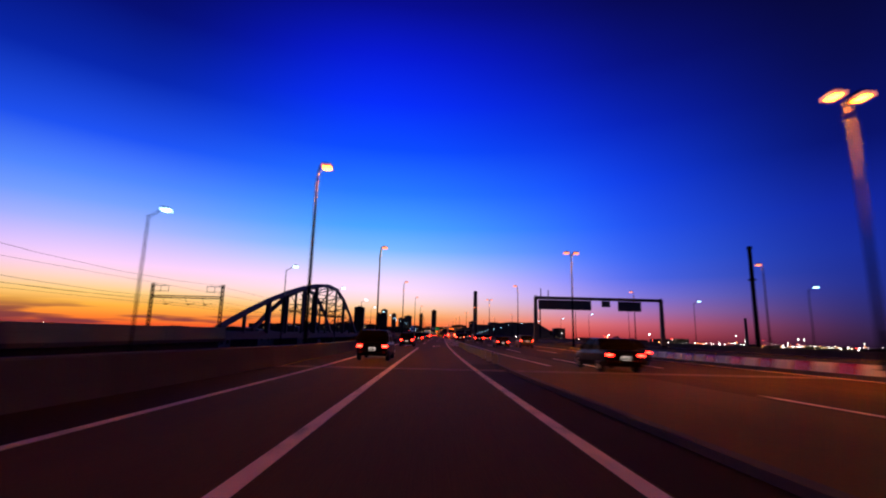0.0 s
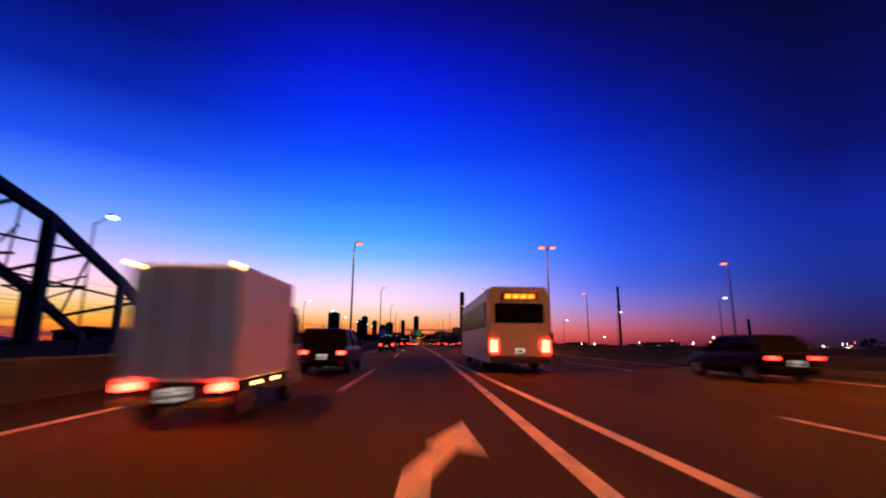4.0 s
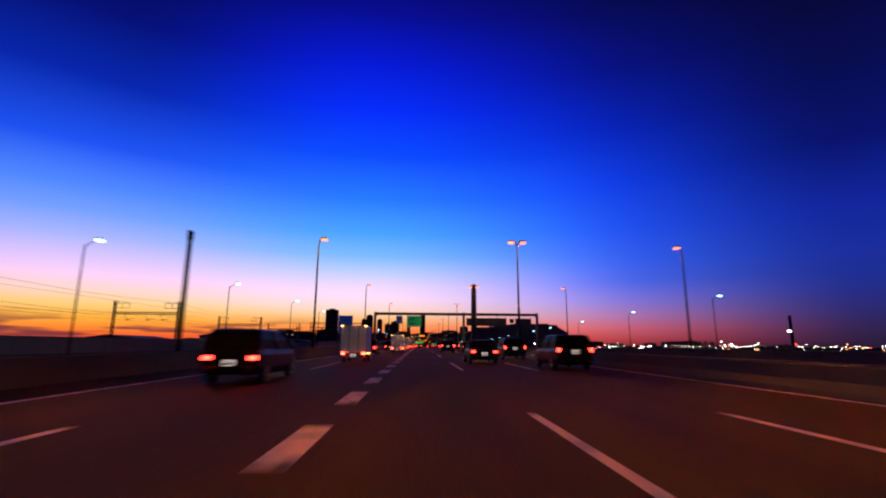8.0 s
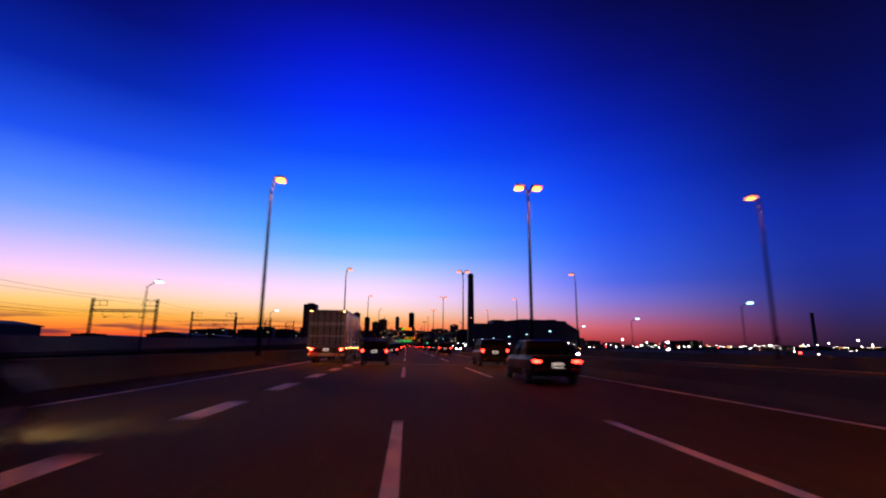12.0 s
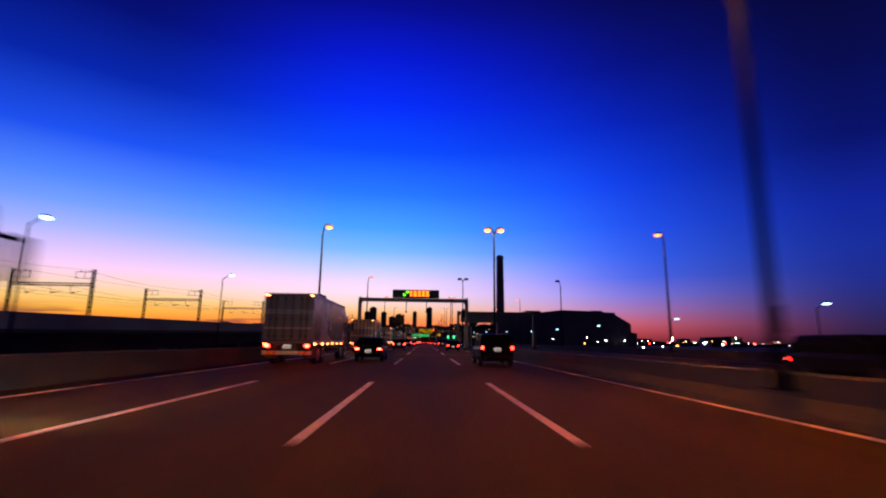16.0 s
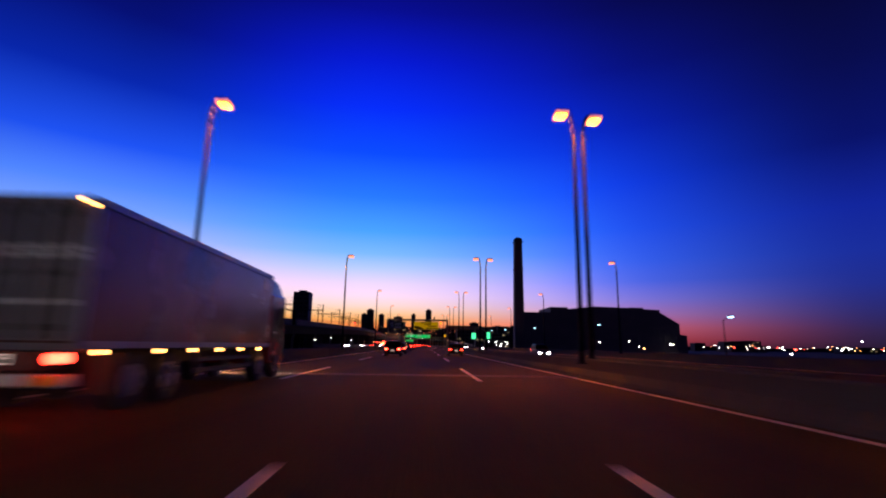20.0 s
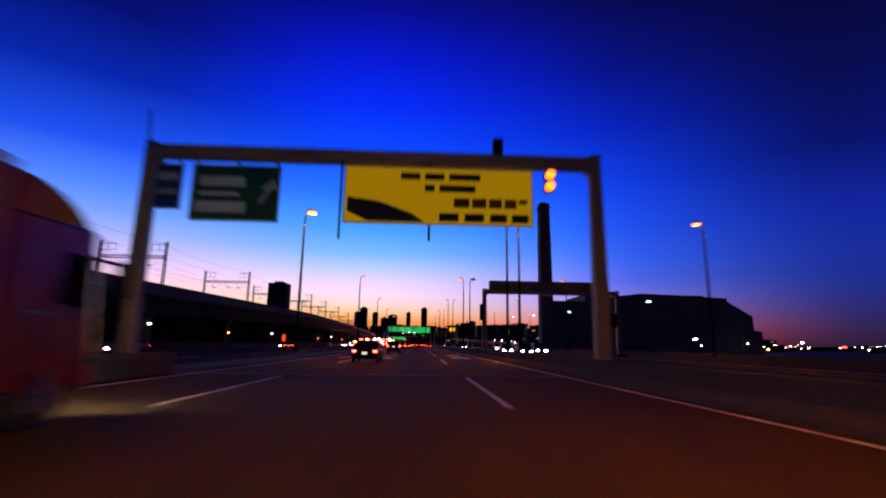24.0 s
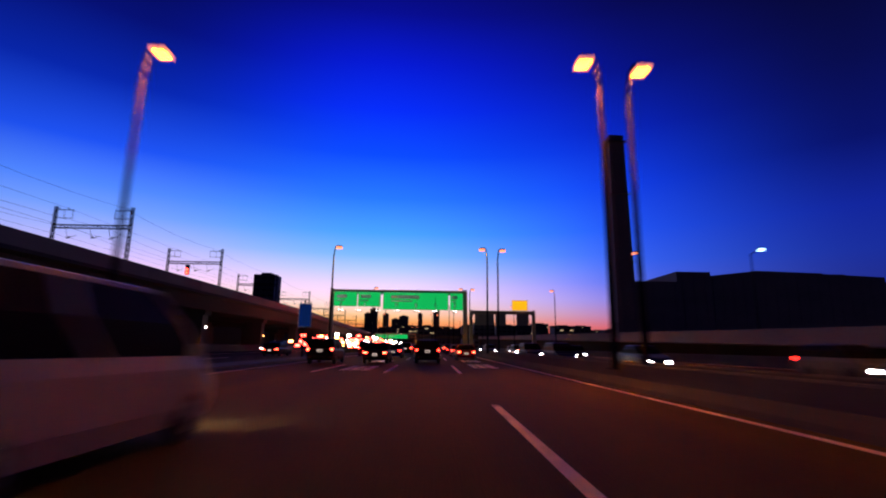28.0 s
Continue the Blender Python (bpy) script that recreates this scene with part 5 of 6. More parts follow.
bm = bmesh.new()
prev = None
for k in range(161):
    x = -4700 + 9400 * k / 160
    h = 20 + 16 * noise.noise(Vector((x * 0.004, 3.1, 0))) + 10 * noise.noise(Vector((x * 0.02, 7.7, 0)))
    if x < -900:
        h += 16
    row = [bm.verts.new(p_) for p_ in ((x, 4300, -8), (x, 4300, h), (x, 4420, h), (x, 4420, -8))]
    if prev:
        for a in range(4):
            bm.faces.new((prev[a], prev[(a + 1) % 4], row[(a + 1) % 4], row[a]))
    prev = row
single("backdrop", bm, "land", "low dark line of distant city and hills", "skyline", kind="structure")

# lights of the harbour town: small lamps on short masts, scattered on both sides
rnd = random.Random(5)
for name, mat, count, label in (("town_lights", "city", 300, "scattered white lamps of the distant town"), ("town_lights", "city_warm", 70, "scattered orange lamps of the distant town"), ("town_lights", "city_red", 24, "scattered red lamps of the distant town")):
    bm = bmesh.new()
    for k in range(count):
        side = rnd.choice((-1, 1, 1))
        y = rnd.uniform(300, 2300)
        x = side * rnd.uniform(90 if side > 0 else 75, 200 + y * 0.75)
        z = rnd.uniform(-5, 4) + (0.004 * y)
        s = 0.14 + y * 0.0003
        slab(bm, x - s, x + s, y, y + 0.3, z - s * 0.6, z + s * 0.6)
    tagged(new(name, meshed(name, bm, mat)), label, "lamp", kind="stuff")

# loose glowing boxes, standing in for lights of far traffic where the road swings away
for mat, count, label in (("city_red", 150, "small red glows standing in for tail lamps beyond the bend"), ("city", 110, "small white glows standing in for headlamps beyond the bend"), ("city_warm", 80, "small orange glows added to the far traffic lights beyond the bend")):
    bm = bmesh.new()
    for k in range(count):
        y = rnd.uniform(1060, 1420)
        x, z, s = (rnd.uniform(-27, -9) if y < 1225 else rnd.uniform(-52, -8) + 0.1 * (1232 - y)), rnd.uniform(0.4, 3.8), rnd.uniform(0.22, 0.5)
        slab(bm, x - s, x + s, y, y + 0.3, z - s * 0.6, z + s * 0.6)
    tagged(new("town_lights", meshed("town_lights", bm, mat)), label, "lamp", kind="stuff")

# a second, far stack on the right-hand horizon
t = thing("far_stack", "thin dark far chimney on the horizon", "chimney", "", (1041, 1590, -8))
bm = bmesh.new()
tube(bm, (0, 0, 0), (0, 0, 100), 5.0, 4.0, 14)
part("shaft", bm, "chimney", t)
bm = bmesh.new()
tube(bm, (0, 0, 99), (0, 0, 101), 4.4, 4.4, 14)
part("rim", bm, "chimney", t)

# dark bank and hedge behind the viaduct
bm = bmesh.new()
rows = []
for k in range(60):
    y = 560 + 15 * k
    z = max(-2.0, between(RAIL_Z, y) - 2.3) + 0.5 * noise.noise(Vector((0, y * 0.05, 0)))
    rows.append([bm.verts.new(p_) for p_ in ((-64, y, -8), (-66, y, z), (-72, y, z), (-76, y, -8))])
for p_, q_ in zip(rows, rows[1:]):
    for a in range(4):
        bm.faces.new((p_[a], p_[(a + 1) % 4], q_[(a + 1) % 4], q_[a]))
bm.faces.new(rows[0])
bm.faces.new(rows[-1][::-1])
single("embankment", bm, "land", "dark planted bank behind the railway viaduct", "embankment", kind="structure")

# the side road between the expressway and the viaduct, level with it beyond the parapet's end
SIDE = [836 + 20 * k for k in range(20)]
bm = bmesh.new()
ribbon(bm, lambda y: between(LEFT_WALL, y) - 2.8, lambda y: between(LEFT_WALL, y) - 0.5, -1.6, 0.02, SIDE)
single("verge", bm, "land", "dark weedy verge between expressway and side road", "verge", kind="structure")
bm = bmesh.new()
ribbon(bm, lambda y: -28.8 + bend(y) * 0.6, lambda y: between(LEFT_WALL, y) - 2.8, -8.0, -0.1, SIDE)
single("side_road", bm, "shoulder", "dark asphalt side road along the railway viaduct", "road", kind="structure")
parapet("wall_side_road", lambda y: -28.6 + bend(y) * 0.6, 840, 1200, 12, [(x, z * 1.5 - 0.1) for x, z in WALL], "stained concrete wall along the side road")
dashed("side_road_dashes", lambda y: -11.2 + bend(y) * 0.8, list(range(850, 1180, 20)), 7.5, 0.15, "white dashed line of the side road")
solid_line("side_road_line", lambda y: -18.9 + bend(y) * 0.7, 840, 1190, 0.16, "worn white middle line of the side road")
rnd = random.Random(17)
bm = bmesh.new()
for k in range(2600):
    y = 1006 + 74 * rnd.random()
    c = Vector((-6.1 + bend(y) + rnd.gauss(0, 0.45), y, 0.1 + abs(rnd.gauss(0, 0.42))))
    d1 = Vector((rnd.uniform(-1, 1), rnd.uniform(-1, 1), rnd.uniform(-1, 1))).normalized()
    d2, u = d1.orthogonal().normalized(), rnd.uniform(0.08, 0.17)
    bm.faces.new([bm.verts.new(c + u * (i * d1 + j * 0.6 * d2)) for i, j in ((-1, 0), (0, -1), (1, 0), (0, 1))])
tagged(new("hedge", meshed("hedge", bm, "leaf")), "low dark hedge on the verge beside the side road", "hedge", kind="stuff")
# upright orange light of unknown source, built as a glowing panel on a post
sign = thing("lit_post_sign", "narrow upright orange glowing panel under the viaduct", "sign", "", (-38.0, 983, -8))
bm = bmesh.new()
slab(bm, -0.5, 0.5, -0.15, 0.15, 0, 8.0)
part("post", bm, "black", sign)
bm = bmesh.new()
slab(bm, -0.55, 0.55, -0.32, -0.16, 7.6, 11.8)
soften(bm, 0.05, 1)
part("lit_panel", bm, "post_orange", sign, "glowing orange panel")
cushion = thing("crash_cushion", "yellow barrel cushion at the foot of a viaduct pier", "barrier", "", (-27.3, 1008, -0.1))
bm = bmesh.new()
tube(bm, (0, 0, 0), (0, 0, 1.5), 0.75, 0.7, 16)
part("barrel", bm, "reflect_yellow", cushion)
bm = bmesh.new()
tube(bm, (0, 0, 1.5), (0, 0, 1.58), 0.74, 0.6, 16)
part("lid", bm, "black", cushion)

# lamps under the viaduct, on its piers
for x, y, z, mat in ((-32.2, 889, 3.6, "city"), (-32.2, 919, 3.0, "city_warm"), (-32.2, 949, 3.4, "city"), (-32.2, 1009, 2.8, "city_warm"), (-32.2, 1039, 4.0, "city"), (-32.2, 859, 2.4, "city"), (-32.2, 1069, 3.2, "city_warm")):
    lamp = thing("pier_lamp", "small lit bulkhead lamp on a viaduct pier", "lamp", "lamps under the viaduct", (x, y, z))
    bm = bmesh.new()
    slab(bm, -0.25, -0.05, -0.2, 0.2, -0.15, 0.15)
    part("back_plate", bm, "black", lamp)
    bm = bmesh.new()
    slab(bm, -0.05, 0.12, -0.16, 0.16, -0.1, 0.1)
    soften(bm, 0.03, 1)
    part("lens", bm, mat, lamp)

# high far wall, ramp and overpass beyond the last gantry
RAMP = [(930, 1.3), (960, 2.3), (1033, 3.6), (1150, 5.5), (1215, 6.6)]
ramp = tagged(new("ramp_wall"), "pale concrete parapet and dark wall of the rising ramp", "wall", kind="structure")
for k in range(19):
    y, y2 = 930 + 15 * k, 945 + 15 * k
    bm = bmesh.new()
    loft(bm, [[(32.5, yy, between(RAMP, yy) - 1.15), (32.8, yy, between(RAMP, yy) - 1.25), (32.8, yy, between(RAMP, yy)), (32.55, yy, between(RAMP, yy))] for yy in (y + 0.02, y2 - 0.02)])
    part("panel", bm, "rail_panel", ramp)
    bm = bmesh.new()
    loft(bm, [[(33.0, yy, -1.6), (33.4, yy, -1.6), (33.4, yy, between(RAMP, yy) - 0.4), (33.0, yy, between(RAMP, yy) - 0.4)] for yy in (y + 0.02, y2 - 0.02)])
    part("retaining_wall", bm, "shoulder", ramp)
over = thing("overpass", "dark concrete road overpass crossing beyond the signs", "bridge")
for x0, x1 in ((-27, -3), (-2.9, 18), (18.1, 40), (40.1, 62)):
    bm = bmesh.new()
    loft(bm, [[(x, 1215, 6.6), (x, 1216, 5.4), (x, 1224, 5.4), (x, 1225, 6.6)] for x in (x0, x1)])
    part("girder", bm, "concrete", over)
    bm = bmesh.new()
    slab(bm, x0 + 0.02, x1 - 0.02, 1215.1, 1215.3, 6.6, 7.7)
    part("parapet_panel", bm, "concrete", over)
for x in (-25, -2.2, 18.5, 61):
    bm = bmesh.new()
    slab(bm, x - 0.7, x + 0.7, 1218.5, 1221.5, -8.0, 5.4)
    part("pier", bm, "concrete", over)
# ---------------------------------------------------------------- white delineator posts of the ramp
row = thing("delineator_row", "row of broad white plastic delineator posts at the gore", "delineator")
post_bm = bmesh.new()
slab(post_bm, -0.04, 0.04, -0.15, 0.15, 0, 0.52)
soften(post_bm, 0.015, 1)
post_mesh = meshed("delineator_post", post_bm, "post_white")
for k in range(14):
    shared("delineator_post", post_mesh, row, (3.25, 25.9 + 2.95 * k, 0), 58)

# red and white blocks on the far shoulder of the first stretch
row = thing("block_row", "row of red and white plastic barrier blocks along the median", "barrier", "")
for mat, odd in (("post_white", 0), ("reflect_red", 1)):
    b2 = bmesh.new()
    prism(b2, [(-0.2, 0), (0.2, 0), (0.15, 0.28), (0.09, 0.42), (-0.09, 0.42), (-0.15, 0.28)], "y", -0.56, 0.56)
    me = meshed("barrier_block", b2, mat)
    for k in range(odd, 62, 2):
        y = -20 + 1.22 * k
        shared("barrier_block", me, row, (between(MEDIAN, y) - 0.62, y, 0.2))
plinth = bmesh.new()
ribbon(plinth, lambda y: between(MEDIAN, y) - 0.9, lambda y: between(MEDIAN, y) - 0.35, 0.0, 0.2, [y for y in STATIONS if -30 <= y <= 60])
part("plinth", plinth, "concrete", row, "low concrete plinth under the blocks")


# ---------------------------------------------------------------- vehicles
def wheel(top, x, y, r, wide, rims=True):
    bm = bmesh.new()
    rings = []
    for d, rr in ((-wide / 2, r * 0.66), (-wide / 2, r * 0.93), (-wide * 0.36, r), (wide * 0.36, r), (wide / 2, r * 0.93), (wide / 2, r * 0.66)):
        rings.append([(x + d, y + rr * math.cos(a), r + rr * math.sin(a)) for a in (math.tau * k / 18 for k in range(18))])
    loft(bm, rings)
    w = part("wheel", bm, "tyre", top)
    if not rims:
        return
    bm = bmesh.new()
    s = 1 if x > 0 else -1
    xo = x + s * (wide / 2 + 0.004)
    tube(bm, (xo - s * 0.03, y, r), (xo, y, r), r * 0.62, r * 0.58, 18)
    for k in range(5):
        a = math.tau * k / 5
        bar(bm, (xo + s * 0.012, y, r), (xo + s * 0.012, y + r * 0.52 * math.cos(a), r + r * 0.52 * math.sin(a)), 0.05, 0.05)
    part("rim", bm, "rim", w)


def plate(top, y, z, s=-1, ink=True):
    bm = bmesh.new()
    slab(bm, -0.165, 0.165, y + s * 0.012, y, z - 0.083, z + 0.083)
    # rear plate glows by itself to look lit
    p_ = part("number_plate", bm, "plate_glow" if s < 0 else "plate", top, "lit number plate")
    for z0, z1, x0, x1 in () if not ink else ((0.025, 0.06, -0.1, 0.1), (-0.06, 0.005, -0.14, 0.14)):
        bm = bmesh.new()
        slab(bm, x0, x1, y + s * 0.016, y + s * 0.0125, z + z0, z + z1)
        part("plate_bar", bm, "plate_ink", p_)


CARS = {  # length, half width, height, belt, bonnet height, cabin rear foot / roof rear / roof front / screen foot
    "sedan": (4.6, 0.87, 1.45, 0.93, 0.86, 0.55, 1.25, 2.55, 3.45, 0.31),
    "minivan": (4.6, 0.86, 1.62, 1.0, 0.94, 0.03, 0.36, 2.9, 3.95, 0.32),
    "people_carrier": (4.7, 0.86, 1.86, 1.08, 1.02, 0.03, 0.2, 3.15, 4.15, 0.32),
    "suv": (4.55, 0.9, 1.66, 1.02, 0.98, 0.04, 0.38, 2.75, 3.5, 0.35),
    "hatchback": (3.9, 0.84, 1.53, 0.96, 0.9, 0.05, 0.42, 2.3, 3.15, 0.3),
    "estate": (4.65, 0.87, 1.48, 0.94, 0.87, 0.12, 0.75, 2.6, 3.5, 0.31),
}


def car(kind, paint, label, braking=False, plain=False):
    ln, w, ht, belt, hood, cr, rr, rf, cf, wr = CARS[kind]
    top = thing(kind, label, "car", "traffic on the expressway")
    coat = CAR_PAINT[paint]
    bm = bmesh.new()

    def ring(y, k, z0, z1):
        return [(-w * k * 0.9, y, z0), (w * k * 0.9, y, z0), (w * k, y, z0 + 0.22), (w * k, y, z1 - 0.16), (w * k * 0.93, y, z1), (-w * k * 0.93, y, z1), (-w * k, y, z1 - 0.16), (-w * k, y, z0 + 0.22)]

    loft(bm, [ring(0.0, 0.84, 0.36, belt - 0.06), ring(0.1, 0.95, 0.27, belt), ring(0.7, 1.0, 0.24, belt + 0.01), ring(cf - 0.2, 1.0, 0.22, belt - 0.02), ring(cf + 0.1, 0.99, 0.22, hood + 0.03),
              ring(ln - 0.35, 0.95, 0.22, hood - 0.12), ring(ln - 0.08, 0.92, 0.26, hood - 0.2), ring(ln, 0.88, 0.34, hood - 0.3)])
    body = part("body", bm, coat, top, smooth_faces=False)
    bm = bmesh.new()
    g0, g1, z1 = w * 0.92, w * 0.76, ht - 0.05
    loft(bm, [[(-g0, cr, belt - 0.02), (g0, cr, belt - 0.02), (g0, cf, belt - 0.06), (-g0, cf, belt - 0.06)],
              [(-g0 * 0.97, cr + (rr - cr) * 0.45, belt + (z1 - belt) * 0.5), (g0 * 0.97, cr + (rr - cr) * 0.45, belt + (z1 - belt) * 0.5), (g0 * 0.97, cf - (cf - rf) * 0.48, belt + (z1 - belt) * 0.5), (-g0 * 0.97, cf - (cf - rf) * 0.48, belt + (z1 - belt) * 0.5)],
              [(-g1, rr, z1), (g1, rr, z1), (g1, rf, z1), (-g1, rf, z1)]])
    part("glazing", bm, "glass", top, "dark tinted windows")
    bm = bmesh.new()
    loft(bm, [[(-g1 * k, rr + d, z), (g1 * k, rr + d, z), (g1 * k, rf - d, z), (-g1 * k, rf - d, z)] for z, k, d in ((z1 - 0.03, 1.03, -0.05), (z1 + 0.02, 1.0, 0.0), (ht, 0.82, 0.16))])
    part("roof", bm, coat, top)
    for s in (-1, 1):
        m1 = belt + (z1 - belt) * 0.5
        for yb, ym, yt, t in () if plain else ((cr + 0.03, cr + (rr - cr) * 0.45 + 0.02, rr + 0.03, 0.12), (cf - 0.03, cf - (cf - rf) * 0.48 - 0.02, rf - 0.03, 0.07), ((cr + cf) / 2, (rr + rf) / 2 + 0.05, (rr + rf) / 2 + 0.02, 0.09)):
            bm = bmesh.new()
            bar(bm, (s * (g0 + 0.004), yb, belt - 0.03), (s * (g0 * 0.97 + 0.006), ym, m1), t, 0.05)
            bar(bm, (s * (g0 * 0.97 + 0.006), ym, m1), (s * (g1 + 0.01), yt, z1), t, 0.05)
            part("pillar", bm, coat, top)
        if not plain:
            bm = bmesh.new()
            slab(bm, s * (w + 0.02) - 0.09 * (s < 0), s * (w + 0.02) + 0.09 * (s > 0), cf - 0.5, cf - 0.34, belt - 0.02, belt + 0.14)
            soften(bm, 0.03, 1)
            part("door_mirror", bm, coat, top)
        bm = bmesh.new()
        tz, th, x0, x1 = {"sedan": (belt - 0.24, 0.1, 0.62, 0.9), "estate": (belt - 0.22, 0.1, 0.64, 0.9), "minivan": (belt - 0.3, 0.12, 0.6, 0.92)}.get(kind, (belt - 0.16, 0.17, 0.78, 0.92))
        x0, x1 = s * w * x0, s * w * x1
        slab(bm, min(x0, x1), max(x0, x1), -0.03, 0.1, tz, tz + th)
        soften(bm, 0.025, 1)
        part("tail_lamp", bm, "brake" if braking else "tail", top, "lit red tail lamp")
        if not plain and kind in ("suv", "minivan", "people_carrier"):
            bm = bmesh.new()
            slab(bm, s * w * 0.72 - 0.07, s * w * 0.72 + 0.07, -0.08, -0.071, 0.4, 0.45)
            part("reflector", bm, "reflect_red", top, "red bumper reflector")
        bm = bmesh.new()
        x0, x1 = s * w * 0.5, s * w * 0.84
        slab(bm, min(x0, x1), max(x0, x1), ln + 0.001, ln + 0.006, hood - 0.48, hood - 0.36)
        part("headlamp", bm, "head", top, "lit headlamp")
        for y in (0.85, ln - 0.82):
            wheel(top, s * (w - 0.1), y, wr, 0.2, not plain)
    if plain:
        plate(top, -0.075 if kind not in ("suv", "minivan") else -0.03, 0.62 if kind in ("sedan", "estate", "minivan") else 0.86, -1, False)
        return top
    bm = bmesh.new()
    slab(bm, -w * 0.86, w * 0.86, -0.07, 0.12, 0.34, 0.52)
    soften(bm, 0.04, 1)
    part("rear_bumper", bm, "bumper" if paint in ("silver", "grey") else coat, top)
    bm = bmesh.new()
    slab(bm, -0.16, 0.16, rr - 0.02, rr + 0.06, z1 - 0.06, z1 - 0.03)
    part("high_brake_lamp", bm, "brake" if braking else "reflect_red", top)
    bm = bmesh.new()
    slab(bm, -w * 0.45, w * 0.45, ln - 0.06, ln + 0.01, 0.45, 0.6)
    part("grille", bm, "bumper", top)
    plate(top, -0.075 if kind not in ("suv", "minivan") else -0.03, 0.62 if kind in ("sedan", "estate", "minivan") else 0.86)
    return top


def box_truck(label):
    """A long three-axle box truck: red cab, aluminium box with ribbed doors, striped rear bar."""
    top = thing("box_truck", label, "truck", "traffic on the expressway")
    bm = bmesh.new()
    slab(bm, -1.23, 1.23, 0.0, 9.4, 1.12, 3.5)
    soften(bm, 0.03, 1)
    box = part("cargo_box", bm, "truck_side", top, "long pale cargo box")
    bm = bmesh.new()
    for x0, x1 in ((-1.19, -0.01), (0.01, 1.19)):
        slab(bm, x0, x1, -0.035, -0.002, 1.2, 3.4)
    part("rear_door", bm, "truck_box", box, "ribbed aluminium rear doors")
    for x in (-0.9, -0.62, -0.2, 0.2, 0.62, 0.9):
        bm = bmesh.new()
        tube(bm, (x, -0.07, 1.22), (x, -0.07, 3.38), 0.035, 0.035, 6)
        for z in (1.35, 2.2, 3.2):
            slab(bm, x - 0.06, x + 0.06, -0.09, -0.036, z, z + 0.1)
        part("lock_rod", bm, "chassis", box)
    for z in (1.75, 2.5, 2.62):
        bm = bmesh.new()
        slab(bm, -1.15, 1.15, -0.05, -0.036, z, z + 0.09)
        part("door_rib", bm, "band_white", box)
    bm = bmesh.new()
    for x0, x1, z0, z1 in ((-1.24, 1.24, 3.44, 3.53), (-1.24, -1.17, 1.1, 3.44), (1.17, 1.24, 1.1, 3.44), (-1.24, 1.24, 1.05, 1.16)):
        slab(bm, x0, x1, -0.05, 0.03, z0, z1)
    part("door_frame", bm, "truck_box", box)
    for s in (-1, 1):
        bm = bmesh.new()
        slab(bm, s * 1.245 - 0.02, s * 1.245 + 0.02, 0.05, 9.35, 1.08, 1.2)
        slab(bm, s * 1.245 - 0.02, s * 1.245 + 0.02, 0.05, 9.35, 3.4, 3.52)
        part("side_rail", bm, "truck_box", box)
    bm = bmesh.new()
    slab(bm, -0.42, 0.42, 0.3, 11.6, 0.72, 1.02)
    for y in (0.6, 2.6, 5.0, 7.4, 9.3):
        slab(bm, -1.1, 1.1, y, y + 0.14, 1.0, 1.12)
    part("chassis", bm, "chassis", top)
    bm = bmesh.new()
    slab(bm, -1.18, 1.18, -0.02, 0.1, 0.5, 0.68)
    rear_bar = part("rear_bar", bm, "plate", top, "white underrun bar")
    for s in (-1, 1):
        for k in range(4):
            bm = bmesh.new()
            x = s * (0.6 + 0.145 * k)
            prism(bm, [(x - 0.09, 0.51), (x + 0.05, 0.51), (x + 0.09, 0.67), (x - 0.05, 0.67)], "y", -0.03, -0.021)
            part("stripe", bm, "stripe_yellow" if k % 2 else "stripe_red", rear_bar)
        bm = bmesh.new()
        tube(bm, (s * 0.98, -0.06, 0.93), (s * 0.98, 0.04, 0.93), 0.085, 0.085, 14)
        part("tail_lamp", bm, "brake", top, "lit red tail lamp")
        bm = bmesh.new()
        slab(bm, s * 1.1 - 0.05, s * 1.1 + 0.05, -0.07, -0.03, 3.4, 3.45)
        part("marker_lamp", bm, "amber", top, "amber roof marker")
        for y in (0.5, 2.35, 3.8, 5.3, 6.8, 8.4):
            bm = bmesh.new()
            tube(bm, (s * 1.24, y, 1.02), (s * 1.285, y, 1.02), 0.045, 0.03, 10)
            part("side_lamp", bm, "amber", top, "lit amber side marker")
        bm = bmesh.new()
        for z in (0.5, 0.75):
            slab(bm, s * 1.18 - 0.03, s * 1.18 + 0.03, 4.0, 7.9, z, z + 0.1)
        for y in (4.2, 5.9, 7.6):
            slab(bm, s * 1.15 - 0.03, s * 1.15 + 0.03, y, y + 0.08, 0.5, 1.1)
        part("side_guard", bm, "chassis", top)
        for y in (1.6, 2.95, 8.75, 10.55):
            wheel(top, s * 1.04, y, 0.5, 0.3)
        bm = bmesh.new()
        slab(bm, s * 1.02 - 0.3, s * 1.02 + 0.3, 0.95, 1.0, 0.3, 1.0)
        part("mud_flap", bm, "chassis", top)
    bm = bmesh.new()
    loft(bm, [[(-w, y, z) for w, y, z in ((1.2, 9.6, 0.5), (-1.2, 9.6, 0.5), (-1.2, 9.6, 2.9), (1.2, 9.6, 2.9))],
              [(-w, y, z) for w, y, z in ((1.2, 11.5, 0.45), (-1.2, 11.5, 0.45), (-1.2, 11.3, 2.95), (1.2, 11.3, 2.95))],
              [(-w, y, z) for w, y, z in ((1.12, 11.78, 0.5), (-1.12, 11.78, 0.5), (-1.05, 11.5, 2.85), (1.05, 11.5, 2.85))]])
    soften(bm, 0.05, 1)
    cab = part("cab", bm, "truck_red", top, "glossy red cab")
    bm = bmesh.new()
    loft(bm, [[(-1.15, y, 2.9), (1.15, y, 2.9), (1.1, y, z), (-1.1, y, z)] for y, z in ((9.62, 3.46), (10.1, 3.44), (10.5, 3.36), (10.9, 3.2), (11.2, 3.0))])
